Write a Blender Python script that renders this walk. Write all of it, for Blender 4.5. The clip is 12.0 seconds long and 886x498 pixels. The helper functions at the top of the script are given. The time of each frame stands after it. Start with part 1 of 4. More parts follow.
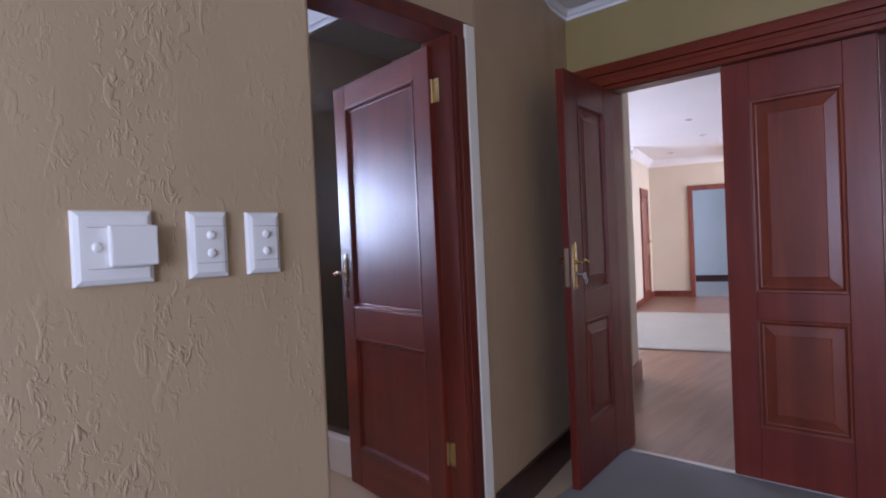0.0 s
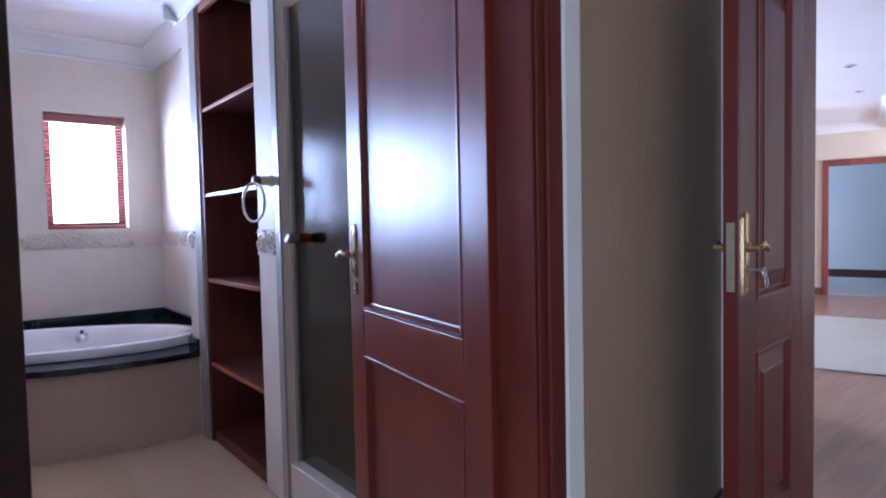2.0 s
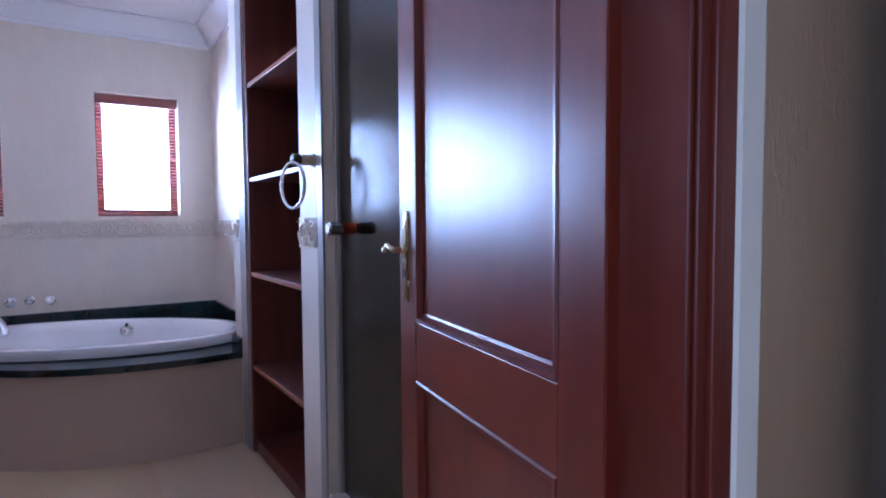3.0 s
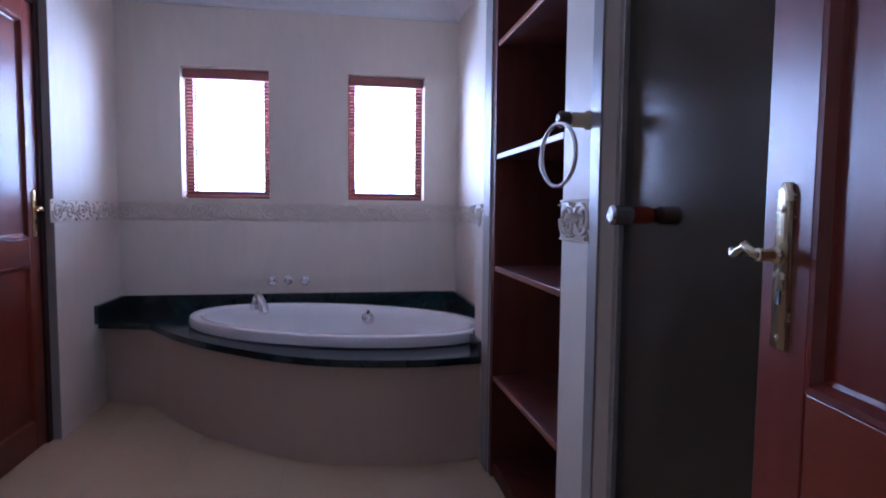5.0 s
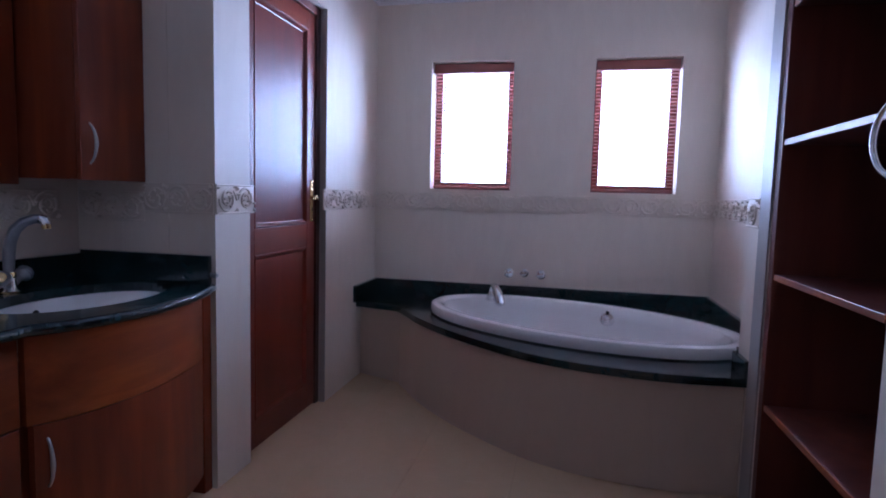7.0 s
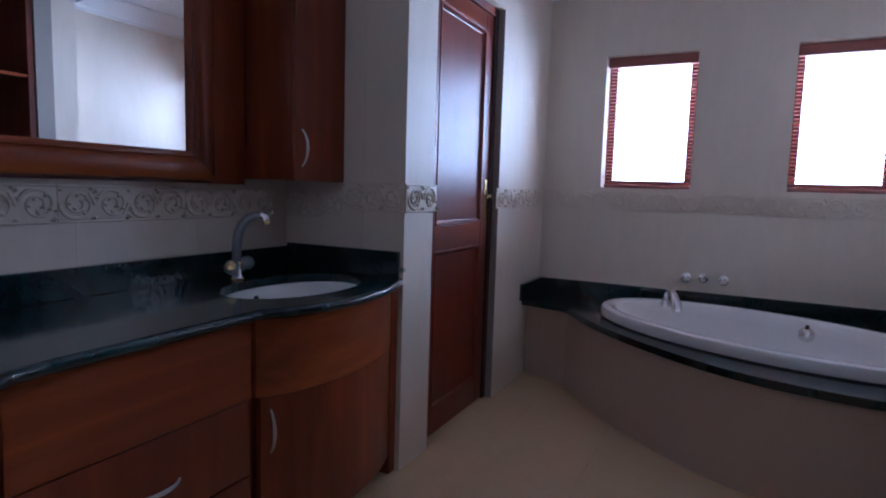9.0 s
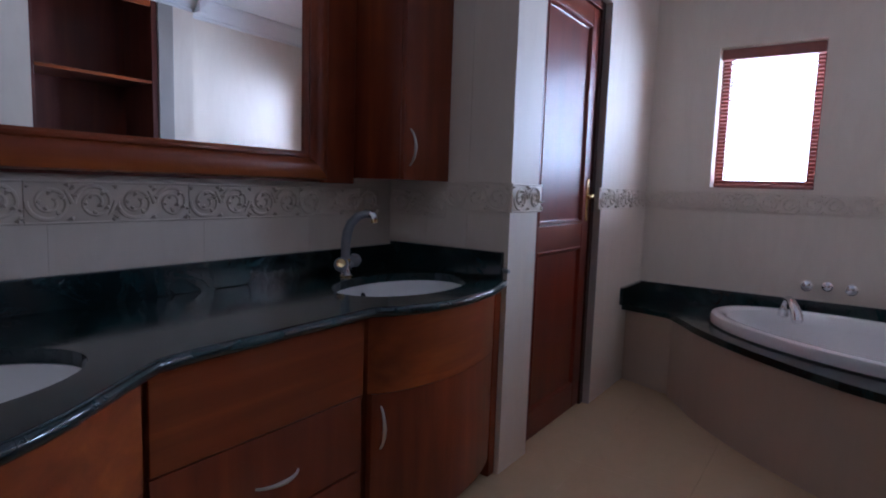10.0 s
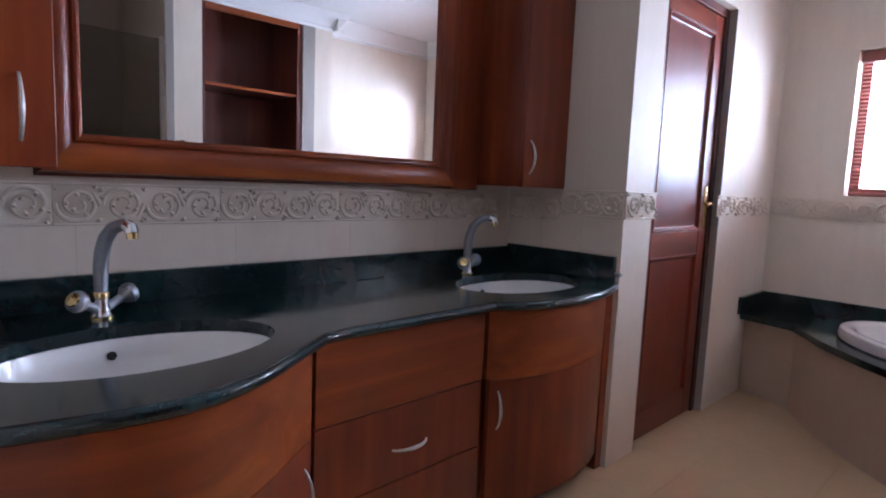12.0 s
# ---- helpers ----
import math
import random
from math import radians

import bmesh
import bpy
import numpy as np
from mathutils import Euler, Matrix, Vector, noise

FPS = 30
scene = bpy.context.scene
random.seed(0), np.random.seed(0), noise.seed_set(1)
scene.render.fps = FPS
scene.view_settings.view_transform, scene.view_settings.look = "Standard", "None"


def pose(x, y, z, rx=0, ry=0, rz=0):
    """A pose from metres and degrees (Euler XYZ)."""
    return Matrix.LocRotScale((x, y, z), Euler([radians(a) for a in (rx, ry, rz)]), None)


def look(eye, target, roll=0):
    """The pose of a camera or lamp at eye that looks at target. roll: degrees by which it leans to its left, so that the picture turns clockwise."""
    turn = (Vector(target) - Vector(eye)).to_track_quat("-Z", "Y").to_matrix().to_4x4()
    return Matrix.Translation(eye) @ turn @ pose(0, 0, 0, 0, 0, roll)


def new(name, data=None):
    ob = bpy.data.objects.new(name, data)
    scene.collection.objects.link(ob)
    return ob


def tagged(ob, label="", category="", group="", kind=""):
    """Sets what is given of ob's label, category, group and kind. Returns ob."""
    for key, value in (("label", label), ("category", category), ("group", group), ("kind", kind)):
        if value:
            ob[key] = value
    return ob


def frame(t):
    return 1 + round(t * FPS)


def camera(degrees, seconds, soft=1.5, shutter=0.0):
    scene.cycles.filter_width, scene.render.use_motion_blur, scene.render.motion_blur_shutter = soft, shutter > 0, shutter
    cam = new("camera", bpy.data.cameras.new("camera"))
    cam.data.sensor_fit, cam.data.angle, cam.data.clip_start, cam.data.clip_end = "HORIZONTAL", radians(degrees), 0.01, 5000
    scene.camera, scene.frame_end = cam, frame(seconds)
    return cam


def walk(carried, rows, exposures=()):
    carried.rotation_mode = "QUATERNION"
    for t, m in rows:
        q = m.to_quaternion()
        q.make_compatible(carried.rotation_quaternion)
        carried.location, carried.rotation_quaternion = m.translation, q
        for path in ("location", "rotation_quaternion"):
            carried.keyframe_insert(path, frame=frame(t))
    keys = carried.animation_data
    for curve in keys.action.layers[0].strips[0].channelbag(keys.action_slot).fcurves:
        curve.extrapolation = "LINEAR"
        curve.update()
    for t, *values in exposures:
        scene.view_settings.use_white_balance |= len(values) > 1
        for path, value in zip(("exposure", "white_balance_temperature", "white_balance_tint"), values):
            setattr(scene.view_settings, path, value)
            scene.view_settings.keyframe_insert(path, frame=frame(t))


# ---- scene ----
cam = camera(74.9, 12.0, 1.9)
EXPOSURE = [(0, -0.12, 5250, 25), (0.7, 0.06, 5200, 25), (1.5, 0.08, 5100, 23), (2.5, 0.22, 4500, 21), (4.5, -0.65, 4550, 26), (5, -0.65, 4600, 26), (7, -0.73, 4650, 25), (9, -0.95, 4750, 18), (9.5, -0.97, 4850, 17), (10.5, -0.72, 5300, 20), (11.3, -0.42, 5400, 20), (12, -0.02, 5500, 20)]
PATH = [
    (0, (0.047, 0.041, 1.281), (-1.311, 1.509, 1.25), -2.6),
    (0.5, (-0.148, 0.313, 1.281), (-1.519, 1.769, 1.231), -2.4),
    (1, (-0.306, 0.585, 1.253), (-1.703, 2.015, 1.186), -2.2),
    (1.5, (-0.492, 0.776, 1.231), (-1.923, 2.172, 1.156), -1.8),
    (2, (-0.716, 0.935, 1.224), (-2.264, 2.199, 1.139), -1.2),
    (2.5, (-0.909, 1.064, 1.21), (-2.525, 2.239, 1.121), -0.6),
    (2.7, (-0.979, 1.121, 1.21), (-2.616, 2.266, 1.115), -0.5),
    (4.5, (-1.596, 1.332, 1.184), (-3.513, 1.89, 1.065), 0.3),
    (5, (-1.686, 1.316, 1.189), (-3.651, 1.665, 1.052), 0.6),
    (5.5, (-1.755, 1.302, 1.191), (-3.743, 1.460, 1.043), 0.9),
    (6, (-1.798, 1.296, 1.191), (-3.791, 1.257, 1.031), 1.1),
    (6.5, (-1.816, 1.262, 1.193), (-3.795, 1.022, 1.025), 1.35),
    (7, (-1.831, 1.248, 1.192), (-3.777, 0.825, 1.013), 1.5),
    (9, (-1.786, 1.122, 1.202), (-3.562, 0.226, 0.997), 1.7),
    (9.5, (-1.769, 1.075, 1.202), (-3.478, 0.057, 0.991), 1.8),
    (10, (-1.763, 1.023, 1.201), (-3.396, -0.111, 0.984), 1.9),
    (10.5, (-1.751, 1.002, 1.199), (-3.304, -0.239, 0.976), 2.0),
    (11, (-1.739, 0.986, 1.203), (-3.22, -0.337, 0.968), 2.3),
    (11.5, (-1.703, 1.021, 1.216), (-3.103, -0.386, 0.972), 2.4),
    (12, (-1.579, 1.128, 1.222), (-2.969, -0.293, 0.996), 2.4),
]
walk(cam, [(t, look(eye, target, roll)) for t, eye, target, roll in PATH], EXPOSURE)

# ---- world and light ----
world = bpy.data.worlds.new("sky")
scene.world = world
world.use_nodes = True
wn = world.node_tree
sky = wn.nodes.new("ShaderNodeTexSky")
sky.sky_type = "NISHITA"
sky.sun_disc = False
sky.sun_elevation, sky.sun_rotation = radians(50), radians(60)
wn.links.new(sky.outputs[0], wn.nodes["Background"].inputs[0])
wn.nodes["Background"].inputs[1].default_value = 0.1


def opening_light(name, place, target, width, height, watts, colour, spread=180):
    """An area lamp as daylight in an opening; only the bathroom's windows are seen."""
    lamp = bpy.data.lights.new(name, "AREA")
    lamp.shape, lamp.size, lamp.size_y, lamp.energy, lamp.color = "RECTANGLE", width, height, watts, colour
    lamp.spread = radians(spread)
    ob = new(name, lamp)
    ob.matrix_world = look(place, target)
    return ob


DAY = (0.80, 0.89, 1.0)
opening_light("opening_daylight", (-5.93, 0.58, 1.67), (0, 0.58, 1.67), 0.46, 0.83, 62, DAY, 155)
opening_light("opening_daylight", (-5.93, 1.63, 1.67), (0, 1.63, 1.67), 0.46, 0.83, 62, DAY, 155)
opening_light("opening_daylight", (0.7, -2.93, 1.5), (-0.2, 3, 1.2), 2.2, 1.4, 125, (0.86, 0.92, 1.0))
# Unseen windows added to brighten the hall, the far room and the corridor.
opening_light("opening_daylight", (-6.6, 6.2, 1.45), (0, 7.0, 1.0), 3.2, 1.7, 430, (0.92, 0.95, 1.0))
opening_light("opening_daylight", (-7.3, 12.25, 1.5), (-3.0, 13.2, 1.2), 1.4, 1.4, 140, (0.9, 0.95, 1.0))
opening_light("opening_daylight", (-0.12, 11.15, 1.5), (-4.2, 10.2, 1.0), 1.3, 1.5, 150, (1.0, 0.96, 0.94))


# ---- materials ----
def material(name, colour, rough=0.5, metal=0.0, coat=0.0):
    m = bpy.data.materials.new(name)
    m.use_nodes = True
    b = m.node_tree.nodes["Principled BSDF"]
    b.inputs["Base Color"].default_value = (*colour, 1)
    b.inputs["Roughness"].default_value = rough
    b.inputs["Metallic"].default_value = metal
    b.inputs["Coat Weight"].default_value = coat
    b.inputs["Coat Roughness"].default_value = 0.12
    return m, m.node_tree, b


def node(tree, kind, **values):
    n = tree.nodes.new(kind)
    for key, v in values.items():
        n.inputs[key].default_value = v
    return n


def place_coords(tree, scale=(1, 1, 1), world_space=False):
    mp = node(tree, "ShaderNodeMapping", Scale=scale)
    if world_space:
        src = tree.nodes.new("ShaderNodeNewGeometry").outputs["Position"]
    else:
        src = tree.nodes.new("ShaderNodeTexCoord").outputs["Object"]
    tree.links.new(src, mp.inputs["Vector"])
    return mp.outputs[0]


def noise_at(tree, vec, scale, detail=4.0, rough=0.55, distortion=0.0):
    n = node(tree, "ShaderNodeTexNoise", Scale=scale, Detail=detail, Roughness=rough, Distortion=distortion)
    tree.links.new(vec, n.inputs["Vector"])
    return n.outputs["Fac"]


def ramp(tree, fac, stops):
    r = tree.nodes.new("ShaderNodeValToRGB")
    e = r.color_ramp.elements
    while len(e) < len(stops):
        e.new(0.5)
    for k, (p, c) in enumerate(stops):
        e[k].position, e[k].color = p, (*c, 1) if len(c) == 3 else c
    tree.links.new(fac, r.inputs[0])
    return r.outputs[0]


def grey(v):
    return (v, v, v)


def bump(tree, bsdf, height, strength, distance, below=None):
    b = node(tree, "ShaderNodeBump", Strength=strength, Distance=distance)
    tree.links.new(height, b.inputs["Height"])
    if below is not None:
        tree.links.new(below, b.inputs["Normal"])
    tree.links.new(b.outputs[0], bsdf.inputs["Normal"])
    return b.outputs[0]


def mixed(tree, fac, a, b, blend="MIX"):
    m = tree.nodes.new("ShaderNodeMix")
    m.data_type, m.blend_type = "RGBA", blend
    for sock, v in ((m.inputs[0], fac), (m.inputs[6], a), (m.inputs[7], b)):
        if isinstance(v, (int, float)):
            sock.default_value = v
        elif isinstance(v, tuple):
            sock.default_value = (*v, 1)
        else:
            tree.links.new(v, sock)
    return m.outputs[2]


def maths(tree, op, a, b=0.0, clamp=False):
    m = tree.nodes.new("ShaderNodeMath")
    m.operation, m.use_clamp = op, clamp
    for sock, v in zip(m.inputs, (a, b)):
        if isinstance(v, (int, float)):
            sock.default_value = v
        else:
            tree.links.new(v, sock)
    return m.outputs[0]


def wood(name, dark, mid, light, rough=0.3, coat=0.4, axis="z", scale=1.0):
    """Stained and varnished timber: soft grain along one axis, with broader blotches."""
    m, t, b = material(name, mid, rough, 0, coat)
    b.inputs["Coat Roughness"].default_value = rough * 0.8
    b.inputs["Specular IOR Level"].default_value = 0.3
    stretch = {"z": (11, 11, 0.8), "x": (0.8, 11, 11), "y": (11, 0.8, 11)}[axis]
    vec = place_coords(t, tuple(scale * s for s in stretch), True)
    g = noise_at(t, vec, 1.0, 4, 0.5, 0.6)
    fine = noise_at(t, vec, 7.0, 3, 0.6)
    blotch = noise_at(t, place_coords(t, (2.0, 2.0, 2.0), True), 1.0, 3)
    c = ramp(t, g, [(0.25, dark), (0.5, mid), (0.78, light)])
    c = mixed(t, ramp(t, fine, [(0.4, grey(0)), (0.75, grey(0.22))]), c, dark)
    c = mixed(t, ramp(t, blotch, [(0.38, grey(0.0)), (0.7, grey(0.5))]), c, dark)
    t.links.new(c, b.inputs["Base Color"])
    smear = noise_at(t, place_coords(t, (5, 5, 5), True), 1.0, 4)
    t.links.new(ramp(t, smear, [(0.25, grey(rough * 0.9)), (0.75, grey(rough * 1.12))]), b.inputs["Roughness"])
    bump(t, b, fine, 0.03, 0.0006)
    return m


def plaster(name, colour, tint, strength=0.5):
    """Trowelled wall coat: smooth field with many small raised, soft-edged flecks and drags."""
    m, t, b = material(name, colour, 0.6)
    vec = place_coords(t, (1, 1, 0.6), True)
    wave = noise_at(t, vec, 6, 2)
    flecks = noise_at(t, vec, 62, 3.0, 0.5, 0.4)
    drags = noise_at(t, place_coords(t, (1, 1, 0.5), True), 33, 3.0, 0.5, 0.6)
    patches = noise_at(t, vec, 5.0, 3)
    r1 = ramp(t, flecks, [(0.57, grey(0)), (0.63, grey(0.6)), (0.72, grey(1))])
    r2 = ramp(t, drags, [(0.575, grey(0)), (0.635, grey(0.6)), (0.72, grey(1))])
    for r in (r1, r2):
        r.node.color_ramp.interpolation = "EASE"
    ridge = maths(t, "MAXIMUM", maths(t, "MULTIPLY", r1, 0.6), r2)
    ridge = maths(t, "MULTIPLY", ridge, ramp(t, patches, [(0.44, grey(0.04)), (0.66, grey(1))]))
    height = maths(t, "ADD", ridge, maths(t, "MULTIPLY", wave, 0.8))
    n1 = bump(t, b, height, strength, 0.0045)
    bump(t, b, noise_at(t, vec, 110, 3), 0.14, 0.002, n1)
    c = mixed(t, ramp(t, noise_at(t, vec, 1.4, 4), [(0.3, grey(0)), (0.75, grey(1))]), colour, tint)
    c = mixed(t, maths(t, "MULTIPLY", ridge, 0.2), c, tuple(min(1, 1.15 * k) for k in colour))
    t.links.new(c, b.inputs["Base Color"])
    t.links.new(ramp(t, wave, [(0.3, grey(0.42)), (0.7, grey(0.62))]), b.inputs["Roughness"])
    return m


def smooth_paint(name, colour, tint, rough=0.6):
    m, t, b = material(name, colour, rough)
    vec = place_coords(t, (1, 1, 1), True)
    c = mixed(t, ramp(t, noise_at(t, vec, 1.1, 4), [(0.3, grey(0)), (0.75, grey(1))]), colour, tint)
    t.links.new(c, b.inputs["Base Color"])
    bump(t, b, noise_at(t, vec, 140, 3), 0.08, 0.001)
    return m


def tile(name, colour, vein, rough=0.22, coat=0.0):
    """Glazed wall tile with soft, mostly upright veining."""
    m, t, b = material(name, colour, rough, 0, coat)
    vec = place_coords(t, (7, 7, 1.6), True)
    v = noise_at(t, vec, 1.0, 5, 0.6, 1.6)
    cloud = noise_at(t, place_coords(t, (1, 1, 1), True), 2.3, 4)
    c = mixed(t, ramp(t, v, [(0.42, grey(0)), (0.62, grey(0.24)), (0.7, grey(0.05))]), colour, vein)
    c = mixed(t, maths(t, "MULTIPLY", cloud, 0.35), c, vein)
    info = t.nodes.new("ShaderNodeObjectInfo")
    c = mixed(t, maths(t, "MULTIPLY", info.outputs["Random"], 0.06), c, vein)
    t.links.new(c, b.inputs["Base Color"])
    t.links.new(ramp(t, cloud, [(0.3, grey(rough * 0.92)), (0.7, grey(rough * 1.1))]), b.inputs["Roughness"])
    b.inputs["Specular IOR Level"].default_value = 0.16
    bump(t, b, noise_at(t, place_coords(t, (1, 1, 1), True), 4, 2), 0.03, 0.004)
    return m


def granite(name):
    m, t, b = material(name, (0.008, 0.024, 0.026), 0.12, 0, 0.4)
    vec = place_coords(t, (1, 1, 1), True)
    cloud = noise_at(t, vec, 5, 6, 0.65, 1.0)
    speck = noise_at(t, vec, 160, 3, 0.7)
    veins = noise_at(t, vec, 3.0, 6, 0.6, 2.6)
    c = ramp(t, cloud, [(0.3, (0.003, 0.009, 0.011)), (0.55, (0.008, 0.026, 0.029)), (0.8, (0.025, 0.06, 0.06))])
    c = mixed(t, ramp(t, veins, [(0.497, grey(0)), (0.503, grey(0.13)), (0.509, grey(0))]), c, (0.16, 0.21, 0.19))
    c = mixed(t, ramp(t, speck, [(0.6, grey(0)), (0.75, grey(0.3))]), c, (0.08, 0.12, 0.11))
    t.links.new(c, b.inputs["Base Color"])
    t.links.new(ramp(t, cloud, [(0.3, grey(0.08)), (0.7, grey(0.2))]), b.inputs["Roughness"])
    return m


def metal(name, colour, rough):
    m, t, b = material(name, colour, rough, 1.0)
    n = noise_at(t, place_coords(t, (1, 1, 1), True), 60, 3)
    t.links.new(ramp(t, n, [(0.3, grey(rough * 0.7)), (0.7, grey(rough * 1.5))]), b.inputs["Roughness"])
    return m


DOOR_RED = wood("mahogany_door", (0.11, 0.014, 0.006), (0.16, 0.021, 0.008), (0.20, 0.027, 0.009), 0.33, 0.32)
# The open leaf's mahogany, duller and darkened because it faces away from the light.
LEAF_SHADED = wood("mahogany_shaded", (0.08, 0.011, 0.006), (0.13, 0.018, 0.010), (0.175, 0.027, 0.014), 0.35, 0.1)
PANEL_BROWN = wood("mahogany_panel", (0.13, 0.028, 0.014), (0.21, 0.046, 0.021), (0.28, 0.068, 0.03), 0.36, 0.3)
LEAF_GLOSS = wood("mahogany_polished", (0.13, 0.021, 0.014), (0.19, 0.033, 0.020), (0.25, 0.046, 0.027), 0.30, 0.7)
FRAME_RED = wood("mahogany_frame", (0.085, 0.014, 0.008), (0.14, 0.024, 0.012), (0.19, 0.036, 0.016), 0.33, 0.36)
RAIL_RED = wood("mahogany_rail", (0.13, 0.019, 0.007), (0.185, 0.029, 0.009), (0.24, 0.038, 0.011), 0.33, 0.32, "x")
CABINET = wood("cherry_cabinet", (0.115, 0.020, 0.007), (0.20, 0.036, 0.010), (0.30, 0.064, 0.014), 0.33, 0.22)
CABINET_FLAT = wood("cherry_cabinet_cross", (0.14, 0.026, 0.007), (0.26, 0.056, 0.011), (0.42, 0.11, 0.016), 0.33, 0.22, "x")
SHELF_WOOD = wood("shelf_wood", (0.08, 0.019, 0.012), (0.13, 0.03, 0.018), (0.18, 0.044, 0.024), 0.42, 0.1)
BLIND_WOOD = wood("blind_wood", (0.17, 0.055, 0.042), (0.27, 0.095, 0.075), (0.35, 0.13, 0.10), 0.35, 0.2, "y")
BASE_WOOD = wood("skirting_shaded_jamb", (0.02, 0.006, 0.005), (0.05, 0.013, 0.010), (0.08, 0.022, 0.015), 0.33, 0.4, "y")
HALL_WOOD = wood("hall_trim", (0.11, 0.02, 0.010), (0.19, 0.04, 0.02), (0.25, 0.06, 0.028), 0.33, 0.4)
BEIGE = plaster("beige_plaster", (0.47, 0.345, 0.205), (0.415, 0.30, 0.175), 0.62)
OLIVE = plaster("olive_plaster", (0.36, 0.27, 0.10), (0.30, 0.225, 0.085), 0.3)
CREAM = smooth_paint("cream_paint", (0.66, 0.58, 0.45), (0.6, 0.52, 0.40))
PALE_PLASTER = smooth_paint("pale_plaster_edge", (0.82, 0.765, 0.65), (0.74, 0.69, 0.58), 0.7)
WHITE = smooth_paint("white_ceiling", (0.80, 0.79, 0.78), (0.76, 0.75, 0.74))
FAR_PAINT = plaster("grey_plaster", (0.50, 0.53, 0.53), (0.44, 0.47, 0.47), 0.5)
WALL_TILE = tile("wall_tile", (0.79, 0.70, 0.595), (0.66, 0.565, 0.465), 0.46)
BAND_TILE = tile("relief_tile", (0.775, 0.685, 0.58), (0.64, 0.55, 0.45), 0.42)
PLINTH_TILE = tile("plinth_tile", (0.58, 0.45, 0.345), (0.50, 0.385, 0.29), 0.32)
FLOOR_TILE = tile("floor_tile", (0.69, 0.505, 0.31), (0.60, 0.43, 0.25), 0.2)
GRANITE = granite("green_granite")
CERAMIC = material("white_ceramic", (0.88, 0.87, 0.855), 0.12, 0, 0.5)[0]
SATIN = metal("satin_chrome", (0.42, 0.44, 0.48), 0.42)
CHROME = metal("chrome", (0.78, 0.78, 0.80), 0.17)
BRASS = metal("brass", (0.75, 0.58, 0.28), 0.17)
STEEL = metal("satin_steel", (0.55, 0.54, 0.52), 0.42)
PALE_BRASS = metal("pale_brass", (0.66, 0.57, 0.38), 0.2)
OLD_BRASS = metal("aged_brass", (0.34, 0.28, 0.18), 0.45)
DARK_METAL = metal("aged_bronze", (0.13, 0.10, 0.07), 0.42)
PLASTIC = smooth_paint("white_plastic", (0.80, 0.78, 0.74), (0.76, 0.74, 0.70), 0.3)
KNOB_CREAM = smooth_paint("cream_knob", (0.6, 0.5, 0.33), (0.5, 0.4, 0.25), 0.35)
TRIM_GREY = smooth_paint("grey_trim", (0.36, 0.32, 0.29), (0.30, 0.27, 0.24), 0.35)
GROUT = smooth_paint("grout", (0.63, 0.46, 0.285), (0.58, 0.42, 0.26), 0.8)
BLACK = material("black_hole", (0.012, 0.012, 0.012), 0.5)[0]
MIRROR = material("mirror_glass", (0.93, 0.94, 0.93), 0.0, 1.0)[0]


def glass_material(name, tint, rough):
    m, t, b = material(name, tint, rough)
    b.inputs["Transmission Weight"].default_value = 1.0
    b.inputs["IOR"].default_value = 1.22
    return m


GLASS = glass_material("smoked_glass", (0.54, 0.53, 0.50), 0.13)
PANE = glass_material("window_glass", (0.95, 0.97, 0.97), 0.0)


def hall_floor_material():
    m, t, b = material("laminate_floor", (0.2, 0.11, 0.06), 0.3)
    vec = place_coords(t, (14, 1.0, 1), True)
    g = noise_at(t, vec, 1.0, 5, 0.6, 0.8)
    c = ramp(t, g, [(0.3, (0.13, 0.062, 0.035)), (0.55, (0.20, 0.105, 0.062)), (0.8, (0.26, 0.145, 0.09))])
    t.links.new(c, b.inputs["Base Color"])
    bump(t, b, g, 0.05, 0.001)
    return m


def carpet_material(name, colour, tint, scale=220):
    m, t, b = material(name, colour, 0.95)
    vec = place_coords(t, (1, 1, 1), True)
    f = noise_at(t, vec, scale, 3, 0.7)
    c = mixed(t, f, tint, colour)
    c = mixed(t, ramp(t, noise_at(t, vec, 2.0, 4), [(0.3, grey(0)), (0.8, grey(0.6))]), c, tint)
    t.links.new(c, b.inputs["Base Color"])
    bump(t, b, f, 0.5, 0.004)
    return m


LAMINATE = hall_floor_material()
CARPET = carpet_material("grey_carpet", (0.34, 0.335, 0.32), (0.26, 0.255, 0.245))
RUG = carpet_material("cream_rug", (0.62, 0.57, 0.47), (0.5, 0.45, 0.36), 90)


# ---- building blocks ----
def part(name, bm, mat, parent=None, label="", smooth=False):
    me = bpy.data.meshes.new(name)
    bmesh.ops.recalc_face_normals(bm, faces=bm.faces[:])
    bm.to_mesh(me)
    bm.free()
    me.materials.append(mat)
    if smooth:
        for p in me.polygons:
            p.use_smooth = True
        me.set_sharp_from_angle(angle=radians(38))
    ob = new(name, me)
    if parent is not None:
        ob.parent = parent
    if label:
        ob["label"] = label
    return ob


def thing(name, m, label, category, group="", kind=""):
    ob = new(name)
    ob.empty_display_size = 0.05
    ob.matrix_world = m
    return tagged(ob, label, category, group, kind)


def box(bm, x0, x1, y0, y1, z0, z1, bevel=0.0):
    made = bmesh.ops.create_cube(bm, size=1.0)["verts"]
    lo = Vector((min(x0, x1), min(y0, y1), min(z0, z1)))
    hi = Vector((max(x0, x1), max(y0, y1), max(z0, z1)))
    for v in made:
        v.co = Vector([lo[k] + (v.co[k] + 0.5) * (hi[k] - lo[k]) for k in range(3)])
    if bevel:
        edges = list({e for v in made for e in v.link_edges})
        bmesh.ops.bevel(bm, geom=edges, offset=bevel, segments=2, profile=0.5, affect="EDGES")
    return bm


